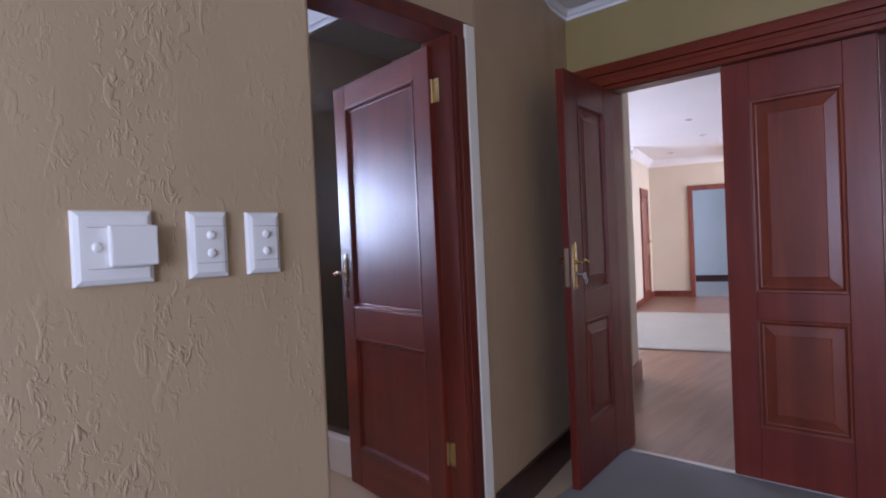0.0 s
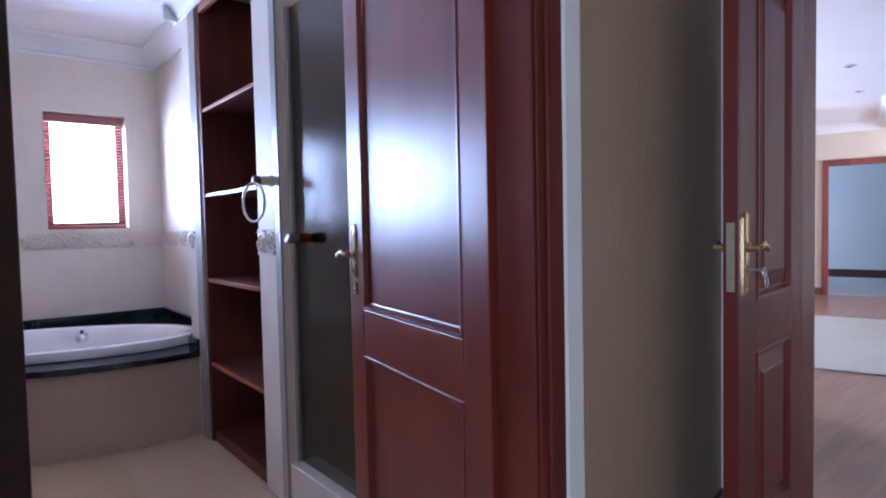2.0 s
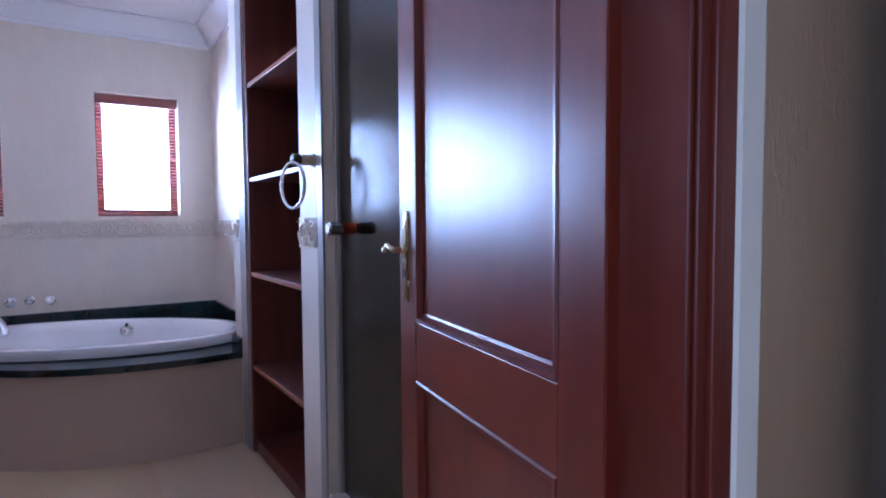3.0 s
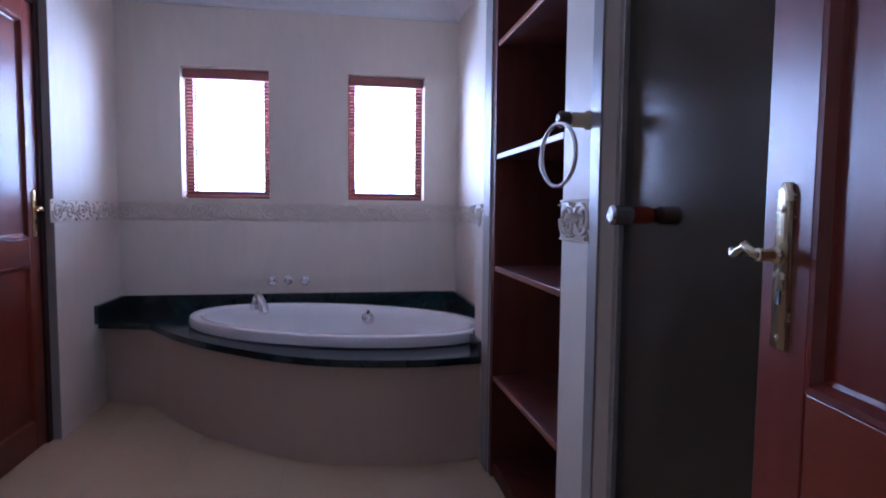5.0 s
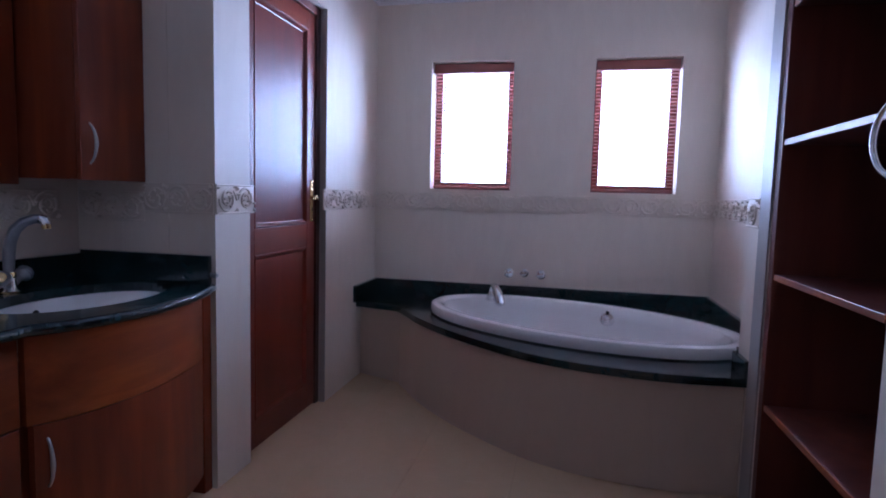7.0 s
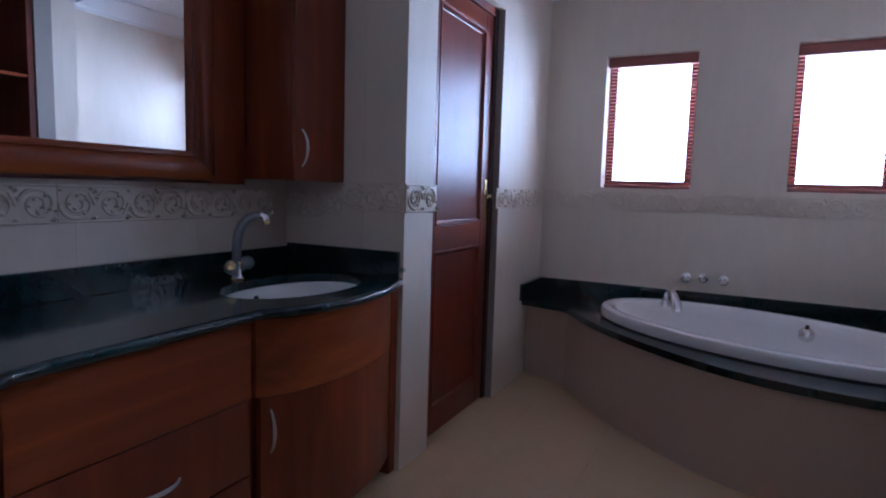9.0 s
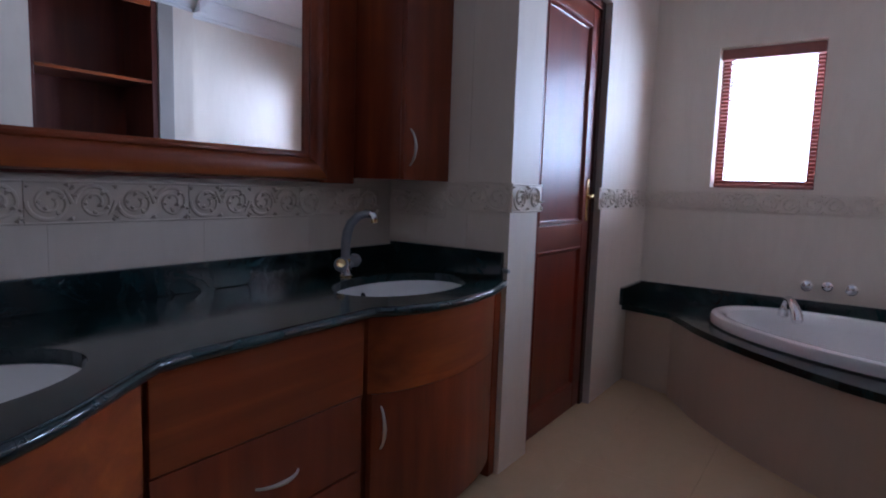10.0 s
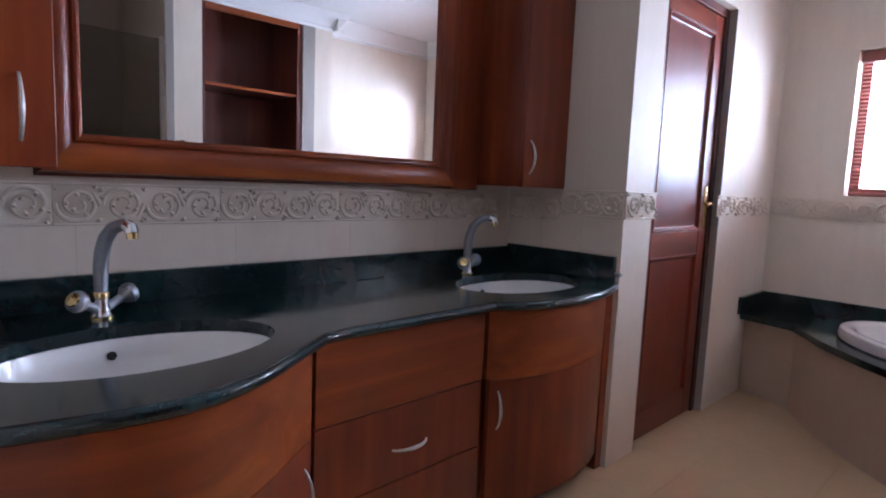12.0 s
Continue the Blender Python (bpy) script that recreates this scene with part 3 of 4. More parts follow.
one_box("upstand", (PILLAR - 0.003, -4.273, NY - 0.024, NY - 0.002, 0.505, 0.575), GRANITE, bath, "", 0.003)


def wall_tap(y, label, knob=True):
    t = thing("bath_tap", pose(WX, y, 0.70), label, "tap", "bath taps")
    m = Matrix.Rotation(radians(90), 4, "Y")
    part("flange", lathe(bmesh.new(), [(0.028, 0), (0.028, 0.004), (0.02, 0.012), (0.012, 0.016)], m), CHROME, t, "", True)
    prof = [(0.01, 0.014), (0.012, 0.03), (0.027, 0.034), (0.031, 0.045), (0.029, 0.06), (0.018, 0.068)] if knob else [(0.014, 0.014), (0.02, 0.03), (0.018, 0.04), (0.008, 0.044)]
    part("knob", lathe(bmesh.new(), prof, m), CHROME, t, "", True)
    return t


for y, kn in ((0.869, True), (0.967, False), (1.08, True)):
    wall_tap(y, "chrome round wall tap above the bath", kn)

spout = thing("bath_spout", pose(-5.46, 0.78, 0.575, 0, 0, 28), "curved chrome spout on the bath rim", "spout")
part("base", lathe(bmesh.new(), [(0.028, -0.03), (0.028, 0.004), (0.018, 0.012), (0.015, 0.03)]), CHROME, spout, "", True)
part("neck", tube(bmesh.new(), [(0, 0, 0.015), (0.004, 0, 0.045), (0.02, 0, 0.066), (0.05, 0, 0.072), (0.085, 0, 0.062), (0.12, 0, 0.036), (0.15, 0, 0.002), (0.168, 0, -0.026), (0.172, 0, -0.036)],
                  [0.014, 0.014, 0.015, 0.018, 0.022, 0.026, 0.029, 0.027, 0.012], 14), CHROME, spout, "", True)
waste = thing("bath_overflow", pose(-5.18, 1.48, 0.525), "chrome overflow knob inside the bath", "overflow")
turned = Matrix.Rotation(radians(75), 4, "Y") @ Matrix.Rotation(radians(20), 4, "X")
part("disc", lathe(bmesh.new(), [(0.034, -0.03), (0.038, 0.002), (0.036, 0.012), (0.032, 0.018), (0.030, 0.036), (0.024, 0.044), (0.008, 0.047)], turned), CHROME, waste, "", True)
part("stop", lathe(bmesh.new(), [(0.009, 0.03), (0.009, 0.046), (0.005, 0.048)], Matrix.Translation((0.012, 0, 0.004))), BLACK, waste, "black stop on the rim of the knob", True)

# ---- shelves ----
shelf = thing("open_shelf_unit", pose(0, 0, 0), "tall dark red wooden open shelf unit, empty, built into the wall", "shelf")
SX0, SX1, SD = -4.158, -3.332, NY + 0.42
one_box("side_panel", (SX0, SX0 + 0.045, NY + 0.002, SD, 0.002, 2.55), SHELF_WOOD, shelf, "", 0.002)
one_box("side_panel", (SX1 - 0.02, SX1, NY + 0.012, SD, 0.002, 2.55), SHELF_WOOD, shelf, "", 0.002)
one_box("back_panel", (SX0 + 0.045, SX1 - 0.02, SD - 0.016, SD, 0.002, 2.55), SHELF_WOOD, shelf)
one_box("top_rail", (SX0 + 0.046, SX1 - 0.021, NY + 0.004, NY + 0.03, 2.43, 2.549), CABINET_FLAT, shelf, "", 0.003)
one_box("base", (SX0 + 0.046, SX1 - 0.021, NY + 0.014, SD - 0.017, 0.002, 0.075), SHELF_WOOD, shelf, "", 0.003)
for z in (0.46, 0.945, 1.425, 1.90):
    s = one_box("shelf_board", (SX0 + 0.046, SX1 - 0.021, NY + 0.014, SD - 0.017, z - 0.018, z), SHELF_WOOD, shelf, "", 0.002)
    one_box("edge_strip", (SX0 + 0.046, SX1 - 0.021, NY + 0.006, NY + 0.0135, z - 0.021, z + 0.001), CABINET_FLAT, s, "", 0.002)
for x0, x1 in ((-4.275, -4.159),):
    structure("trim_pillar", (x0, x1, NY - 0.008, NY - 0.001, 0.001, BATH_C - 0.1), TRIM_GREY, "grey-brown edge trim beside the shelves", "trim", 0.002)
structure("trim_shower", (-3.128, -3.071, NY - 0.008, NY - 0.001, 0.001, BATH_C - 0.1), TRIM_GREY, "grey-brown edge trim beside the shower", "trim", 0.002)

# ---- shower ----
shower = thing("shower_screen", pose(0, 0, 0), "smoked glass shower door above a tiled kerb", "shower screen")
one_box("glass_panel", (-3.0445, -1.72, NY + 0.05, NY + 0.058, 0.205, 2.15), GLASS, shower, "smoked glass pane")
one_box("profile", (-3.069, -3.045, NY + 0.035, NY + 0.075, 0.201, 2.16), STEEL, shower, "", 0.003)
m = Matrix.Translation((-2.915, NY + 0.05, 1.18)) @ Matrix.Rotation(radians(90), 4, "X")
k = part("knob", lathe(bmesh.new(), [(0.016, 0.0005), (0.016, 0.006), (0.021, 0.008), (0.021, 0.052)], m), RAIL_RED, shower, "red wooden barrel knob", True)
part("knob_cap", lathe(bmesh.new(), [(0.0205, 0.0522), (0.023, 0.054), (0.023, 0.096), (0.016, 0.102)], m), CHROME, k, "chrome cap", True)
# Dark barrel added behind the glass in place of the knob's reflection.
m2 = Matrix.Translation((-2.915, NY + 0.058, 1.18)) @ Matrix.Rotation(radians(-90), 4, "X")
part("mirrored_knob", lathe(bmesh.new(), [(0.016, 0), (0.016, 0.012), (0.021, 0.016), (0.022, 0.06), (0.016, 0.066)], m2), DARK_METAL, shower, "dark barrel that stands for the knob's reflection in the glass", True)
rail = thing("shower_rail", pose(-2.2, 2.95, 1.55), "chrome shower head on a wall arm", "shower head")
part("arm", tube(bmesh.new(), [(0, 0.004, 0.35), (0, -0.08, 0.38), (0, -0.2, 0.36)], 0.01, 10), CHROME, rail, "", True)
part("rose", lathe(bmesh.new(), [(0.012, 0.36), (0.02, 0.345), (0.05, 0.32), (0.05, 0.31)], Matrix.Translation((0, -0.2, 0)), 18), CHROME, rail, "", True)

ring = thing("towel_ring", pose(-3.16, NY, 1.43), "chrome towel ring on a cream post", "towel ring")
turn = Matrix.Rotation(radians(90), 4, "X")
part("post", lathe(bmesh.new(), [(0.026, 0.0), (0.026, 0.006), (0.02, 0.014), (0.02, 0.05), (0.024, 0.054)], turn), KNOB_CREAM, ring, "cream knob", True)
part("cap", lathe(bmesh.new(), [(0.016, 0.054), (0.021, 0.058), (0.021, 0.082), (0.014, 0.088)], turn), DARK_METAL, ring, "", True)
pts = []
for q in range(37):
    a = 2 * math.pi * q / 36
    pts.append(pose(0, -0.085, -0.094, 0, 0, 11) @ Vector((0.083 * math.sin(a), 0, 0.083 * math.cos(a))))
part("hook", tube(bmesh.new(), [(0, -0.072, -0.012), (0.002, -0.082, -0.02), (0, -0.088, -0.014), (0, -0.085, -0.004)], 0.005, 8), CHROME, ring, "", True)
part("ring", tube(bmesh.new(), pts, 0.0062, 10, False), CHROME, ring, "", True)

# ---- bathroom entrance door ----
jamb = thing("door_frame_bathroom", pose(0, 0, 0), "dark red wooden door frame of the bathroom", "door frame", "", "structure")
one_box("jamb", (-1.689, -1.522, 1.835, 1.9205, 0, 2.125), FRAME_RED, jamb, "", 0.004)
for a, b, p in ((1.842, 1.864, 0.008), (1.867, 1.885, 0.015), (1.888, 1.9205, 0.010)):
    one_box("moulding", (-1.522, -1.522 + p, a, b, 0, 2.125), FRAME_RED, jamb, "", 0.003)
# Near-black wood on this jamb puts the reveal's shade into its colour.
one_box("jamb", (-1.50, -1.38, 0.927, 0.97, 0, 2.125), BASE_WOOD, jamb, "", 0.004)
one_box("head", (-1.689, -1.516, 0.971, 1.9205, 2.125, 2.187), FRAME_RED, jamb, "", 0.004)
for z in (0.32, 1.86):
    hinge = one_box("hinge", (-1.63, -1.59, 1.831, 1.8345, z, z + 0.1), BRASS, jamb, "brass butt hinge")
    part("pin", tube(bmesh.new(), [(-1.630, 1.826, z), (-1.630, 1.826, z + 0.1)], 0.006, 10), BRASS, hinge, "", True)

LEAF = Matrix.Translation((-1.632, 1.812, 0.01)) @ Matrix.Rotation(radians(180 - 8.8), 4, "Z")
leaf = door_leaf("door_bathroom", LEAF, 0.832, 2.09, [(0.20, 0.79), (0.94, 1.975)], 0.112, FLAT_PANEL, "glossy mahogany two-panel bathroom door, open inwards")
lever_handle(leaf, 0.776, 1.10, 0.0, 1, 1, PALE_BRASS, 0.228, 0.038)
lever_handle(leaf, 0.776, 1.10, -0.042, -1, 1, PALE_BRASS, 0.228, 0.038)

# ---- double door to the hall ----
frame2 = thing("door_frame_double", pose(0, 0, 0), "dark red moulded wooden frame of the double door", "door frame", "", "structure")
one_box("head", (-1.51, -0.215, DW + 0.02, DW + 0.14, 2.1, 2.129), FRAME_RED, frame2)
for z0, z1, p in ((2.10, 2.125, 0.016), (2.126, 2.165, 0.028), (2.166, 2.19, 0.022), (2.191, 2.235, 0.034), (2.236, 2.25, 0.026)):
    one_box("architrave", (-1.735, -0.03, DW - p, DW - 0.001, z0, z1), RAIL_RED, frame2, "", 0.004)
for x0, x1, p in ((-0.215, -0.17, 0.02), (-0.169, -0.11, 0.03), (-0.109, -0.075, 0.026)):
    one_box("architrave", (x0, x1, DW - p, DW - 0.001, 0, 2.099), FRAME_RED, frame2, "", 0.004)
for x0, x1, p in ((-1.555, -1.51, 0.02), (-1.62, -1.556, 0.03), (-1.70, -1.621, 0.024)):
    one_box("architrave", (x0, x1, DW - p, DW - 0.001, 0, 2.099), FRAME_RED, frame2, "", 0.004)
one_box("jamb", (-1.509, -1.493, DW + 0.02, DW + 0.15, 0, 2.099), FRAME_RED, frame2, "", 0.003)
one_box("jamb", (-0.255, -0.216, DW + 0.07, DW + 0.15, 0, 2.099), FRAME_RED, frame2, "", 0.003)
# Thin pale strip added where the lit wall shows beside the open leaf.
structure("pale_strip_hall", (-1.763, -1.701, DW - 0.005, DW - 0.001, 0, 2.25), PALE_PLASTER, "pale strip added beside the double door, for the lit wall", "trim")
structure("threshold", (-1.47, -0.255, DW + 0.03, DW + 0.07, 0.0005, 0.008), STEEL, "metal threshold strip under the double door", "threshold", 0.002)
LEFT = Matrix.Translation((-1.492, DW + 0.03, 0.012)) @ Matrix.Rotation(radians(-84.0), 4, "Z")
dl = door_leaf("double_door_leaf", LEFT, 0.665, 2.085, [(0.28, 0.82), (0.97, 1.94)], 0.15, RAISED_PANEL, "dark mahogany panelled door leaf, standing open", mats=(LEAF_SHADED, LEAF_SHADED, LEAF_SHADED))
lever_handle(dl, 0.618, 1.11, 0.0, 1, -1, BRASS, 0.225, 0.04, "bright brass lever handle with a key")
lever_handle(dl, 0.618, 1.11, -0.042, -1, -1, BRASS, 0.225, 0.04)
one_box("lock_face", (0.6651, 0.667, -0.032, -0.010, 1.01, 1.20), OLD_BRASS, dl, "aged brass lock face plate")
key = part("key", tube(bmesh.new(), [(0.618, 0.008, 1.07), (0.618, 0.04, 1.07)], 0.003, 8), STEEL, dl, "steel keys in the lock")
loop = [(0.618 + 0.014 * math.sin(2 * math.pi * q / 16), 0.05, 1.062 + 0.014 * math.cos(2 * math.pi * q / 16)) for q in range(17)]
part("key_bow", tube(bmesh.new(), loop, 0.003, 6), STEEL, key, "", True)
part("key_ring", tube(bmesh.new(), [(p[0] - 0.012, 0.052, p[2] - 0.025) for p in loop], 0.002, 6), STEEL, key, "", True)
RIGHT = Matrix.Translation((-0.898, DW + 0.062, 0.012))
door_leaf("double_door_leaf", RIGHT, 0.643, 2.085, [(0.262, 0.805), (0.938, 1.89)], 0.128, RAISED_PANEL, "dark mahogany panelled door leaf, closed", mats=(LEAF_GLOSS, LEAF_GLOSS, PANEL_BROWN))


# ---- light switches ----
def switch_plate(y0, y1, z0, z1, kinds, label):
    s = thing("light_switch", pose(-1.20, (y0 + y1) / 2, (z0 + z1) / 2), label, "light switch", "light switches by the bathroom door")
    w, h = (y1 - y0) / 2, (z1 - z0) / 2
    bm = bmesh.new()
    rows = []
    for ins, d in ((0, 0.0005), (0, 0.006), (0.003, 0.012), (0.012, 0.0166), (0.018, 0.017)):
        rows.append([(d, -w + ins, -h + ins), (d, w - ins, -h + ins), (d, w - ins, h - ins), (d, -w + ins, h - ins)])
    loft(bm, rows)
    part("plate", bm, PLASTIC, s)
    for zz in (h * 0.55, -h * 0.55):
        one_box("seam", (0.0165, 0.0173, -w * 0.66, w * 0.86, zz - 0.0006, zz + 0.0006), TRIM_GREY, s)
    for kind, yy, zz in kinds:
        if kind == "round":
            part("button", lathe(bmesh.new(), [(0.010, 0.0165), (0.0095, 0.020), (0.0075, 0.0225), (0.004, 0.0235)], Matrix.Translation((0, yy, zz)) @ Matrix.Rotation(radians(90), 4, "Y"), 14), PLASTIC, s, "", True)
        else:
            one_box("cover", (0.0165, 0.032, yy - 0.042, yy + 0.048, zz - 0.037, zz + 0.043), PLASTIC, s, "raised square module", 0.004)
    return s


switch_plate(0.362, 0.508, 1.222, 1.368, (("round", -0.032, 0.002), ("cover", 0.028, 0.0)), "wide white plastic wall plate with a raised module")
switch_plate(0.58, 0.668, 1.222, 1.367, (("round", 0.003, 0.02), ("round", 0.003, -0.019)), "white plastic two-button light switch")
switch_plate(0.715, 0.80, 1.222, 1.366, (("round", 0.003, 0.02), ("round", 0.003, -0.019)), "white plastic two-button light switch")

# ---- side door ----
frame3 = thing("door_frame_side", pose(0, 0, 0), "dark red wooden frame in a tiled recess", "door frame", "", "structure")
# Both jambs near-black: the shade of the recess is painted in.
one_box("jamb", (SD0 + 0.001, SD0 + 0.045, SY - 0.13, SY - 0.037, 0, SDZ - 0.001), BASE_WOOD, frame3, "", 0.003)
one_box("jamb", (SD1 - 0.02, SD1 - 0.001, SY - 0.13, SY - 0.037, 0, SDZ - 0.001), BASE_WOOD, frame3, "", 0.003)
one_box("head", (SD0 + 0.046, SD1 - 0.021, SY - 0.13, SY - 0.037, 2.145, SDZ - 0.001), FRAME_RED, frame3, "", 0.003)
# Grey-brown strip paints the shade on the tiled reveal.
one_box("shaded_reveal", (SD0 + 0.001, SD0 + 0.006, SY - 0.036, SY + 0.002, 0, SDZ - 0.001), TRIM_GREY, frame3, "tiled reveal, its shade painted as a grey-brown strip")
SIDE = Matrix.Translation((SD1 - 0.022, SY - 0.087, 0.008)) @ Matrix.Rotation(radians(180), 4, "Z")
sd = door_leaf("door_side", SIDE, 0.714, 2.13, [(0.13, 0.90), (1.02, 2.04)], 0.09, FLAT_PANEL, "glossy mahogany two-panel door, closed in a tiled recess", "structure")
lever_handle(sd, 0.672, 1.14, -0.042, -1, -1, BRASS, 0.22, 0.036)
structure("wall_behind_side_door", (SD0 - 0.02, SD1 + 0.02, SY - 0.26, SY - 0.201, 0, SDZ + 0.05), WALL_TILE, "dark closed space behind the side door", "wall")


# ---- vanity ----
def counter_front():
    """The worktop's front edge from the entrance wall to the return wall: two bowed ends and a straight middle."""
    a = [(-1.502, 0.03), (-1.63, 0.065), (-1.75, 0.095), (-1.85, 0.116), (-1.94, 0.123), (-2.03, 0.106), (-2.13, 0.06), (-2.22, 0.0), (-2.30, -0.055), (-2.378, -0.105)]
    b = [(-2.385, -0.112), (-2.60, -0.114), (-2.80, -0.116), (-3.045, -0.118)]
    c = [(-3.055, -0.112), (-3.12, -0.072), (-3.21, -0.04), (-3.32, -0.018), (-3.44, -0.012), (-3.60, -0.03), (-3.72, -0.062), (-3.818, -0.10)]
    return smooth_curve(a, 5) + smooth_curve(b, 3)[1:] + smooth_curve(c, 5)


CT = 0.832
B1, B2 = (-1.985, -0.25), (-3.445, -0.325)
counter = thing("vanity_worktop", pose(0, 0, 0), "polished dark green granite worktop with bowed ends", "worktop")


def oval(c, a, b, n=40):
    return [(c[0] + a * math.cos(2 * math.pi * k / n), c[1] + b * math.sin(2 * math.pi * k / n)) for k in range(n)]


front = counter_front()
cut = -2.69
left_half = [p for p in front if p[0] > cut] + [(cut, -0.115), (cut, VY + 0.001), (-1.502, VY + 0.001)]
right_half = [(cut, VY + 0.001), (cut, -0.115)] + [p for p in front if p[0] < cut] + [(-3.818, VY + 0.001)]
bm = bmesh.new()
holed_slab(bm, left_half, oval(B1, 0.312, 0.205), CT - 0.032, CT)
holed_slab(bm, right_half, oval(B2, 0.312, 0.205), CT - 0.032, CT)
part("top", bm, GRANITE, counter)
edge = [(x, y + 0.0, CT - 0.016) for x, y in front]
part("nosing", tube(bmesh.new(), edge, 0.0165, 10), GRANITE, counter, "rounded granite front edge", True)
one_box("upstand", (-3.818, -1.502, VY + 0.001, VY + 0.022, CT + 0.0005, CT + 0.095), GRANITE, counter, "", 0.003)
one_box("upstand", (-3.818, -3.797, VY + 0.023, -0.10, CT + 0.0005, CT + 0.11), GRANITE, counter, "", 0.003)
part("end_lip", tube(bmesh.new(), [(-3.815, -0.112, CT + 0.036), (-3.806, -0.078, CT + 0.036), (-3.80, -0.066, CT + 0.036)], [0.008, 0.0095, 0.007], 10), STEEL, counter, "short rounded grey end lip", True)
for c in (B1, B2):
    basin = thing("wash_basin", pose(c[0], c[1], CT), "white oval ceramic basin set under the granite", "basin", "wash basins")
    rows = [[Vector((s * x, s2 * y, z)) for x, y in oval((0, 0), 0.314, 0.207)] for s, s2, z in
            ((1.05, 1.06, -0.034), (1.0, 1.0, -0.035), (0.97, 0.965, -0.06), (0.9, 0.88, -0.11), (0.72, 0.68, -0.15), (0.4, 0.36, -0.165), (0.1, 0.12, -0.168))]
    bm = bmesh.new()
    loft(bm, rows, (False, True))
    part("bowl", bm, CERAMIC, basin, "", True)
    part("overflow_hole", lathe(bmesh.new(), [(0.011, 0.0), (0.011, 0.004)], Matrix.Translation((0.01, -0.191, -0.072)) @ Matrix.Rotation(radians(-75), 4, "X"), 16), BLACK, basin)
    part("drain", lathe(bmesh.new(), [(0.024, -0.167), (0.024, -0.164), (0.01, -0.163)]), CHROME, basin, "", True)


def mixer(x, y):
    t = thing("mixer_tap", pose(x, y, CT + 0.0005, 0, 0, 24), "chrome swan-neck mixer with two cross knobs and brass collars", "tap", "basin mixers")
    part("base", lathe(bmesh.new(), [(0.031, 0), (0.031, 0.004), (0.026, 0.007)]), BRASS, t, "brass base ring", True)
    part("body", lathe(bmesh.new(), [(0.027, 0.006), (0.023, 0.012), (0.021, 0.035), (0.018, 0.05)]), CHROME, t, "", True)
    neck = [(0, 0, 0.05), (0, 0, 0.09), (0, 0.001, 0.135), (0, 0.007, 0.175), (0, 0.022, 0.212), (0, 0.05, 0.24), (0, 0.082, 0.251), (0, 0.102, 0.249)]
    part("neck", tube(bmesh.new(), neck, [0.0165, 0.0175, 0.0185, 0.0185, 0.018, 0.0168, 0.0158, 0.0155], 16), SATIN, t, "", True)
    part("collar", lathe(bmesh.new(), [(0.0175, 0.05), (0.020, 0.053), (0.020, 0.066), (0.0175, 0.07)]), BRASS, t, "brass collar", True)
    part("aerator", tube(bmesh.new(), [(0, 0.098, 0.2505), (0, 0.111, 0.246), (0, 0.116, 0.231)], [0.0162, 0.0172, 0.0168], 16), CHROME, t, "chrome tip", True)
    part("aerator", tube(bmesh.new(), [(0, 0.116, 0.232), (0, 0.1175, 0.217)], [0.0145, 0.014], 16), BRASS, t, "brass aerator", True)
    for s in (-1, 1):
        arm = part("arm", tube(bmesh.new(), [(s * 0.010, 0, 0.022), (s * 0.032, 0.004, 0.034), (s * 0.056, 0.009, 0.046)], [0.014, 0.0115, 0.012], 12), SATIN, t, "", True)
        m = Matrix.Translation((s * 0.056, 0.009, 0.046)) @ Vector((s * 0.86, 0.15, 0.48)).to_track_quat("Z", "Y").to_matrix().to_4x4()
        part("knob", lathe(bmesh.new(), [(0.013, -0.004), (0.019, 0.002), (0.026, 0.010), (0.0285, 0.020), (0.027, 0.030), (0.021, 0.037)], m, 16), SATIN, arm, "ribbed knob", True)
        for r, h in ((0.0275, 0.014), (0.0288, 0.022)):
            part("knob_rib", lathe(bmesh.new(), [(r - 0.002, h - 0.0018), (r + 0.0006, h), (r - 0.002, h + 0.0018)], m, 16), CHROME, arm, "", True)
        part("knob_cap", lathe(bmesh.new(), [(0.0195, 0.037), (0.017, 0.041), (0.006, 0.043)], m, 16), BRASS, arm, "brass cap", True)
    return t


mixer(-1.985, -0.565)
mixer(B2[0] + 0.04, -0.585)


def bowed(xa, xb, inset, z0, z1, thick=0.02):
    """A curved front that follows the worktop's edge between two places."""
    pts = [(x, y - inset) for x, y in front if xb <= x <= xa]
    bm = bmesh.new()
    rows = []
    for x, y in pts:
        rows.append([(x, y, z0), (x, y, z1), (x, y - thick, z1), (x, y - thick, z0)])
    loft(bm, rows)
    return bm


FY, FZ = -0.15, 0.55        # cabinet fronts, foot of the aprons


def base_unit(x0, x1, label, backed=False):
    u = thing("vanity_cabinet", pose(0, 0, 0), label, "cabinet", "vanity cabinets")
    one_box("carcass", (x0, x1, VY + 0.003, FY - 0.021, 0.08, FZ), CABINET, u)
    if backed:
        one_box("sub_front", (x0, x1, FY - 0.04, FY - 0.022, FZ + 0.001, CT - 0.034), CABINET, u)
    for a in (x0, x1 - 0.018):
        one_box("end_panel", (a, a + 0.018, VY + 0.003, FY - 0.041, FZ + 0.001, CT - 0.034), CABINET, u)
    one_box("toe_kick", (x0, x1, VY + 0.05, FY - 0.07, 0.0, 0.08), SHELF_WOOD, u)
    return u


def front_at(x):
    """The worktop edge's y at x."""
    for (x0, y0), (x1, y1) in zip(front, front[1:]):
        if x1 <= x <= x0:
            return y0 + (y1 - y0) * (x - x0) / (x1 - x0)
    return FY


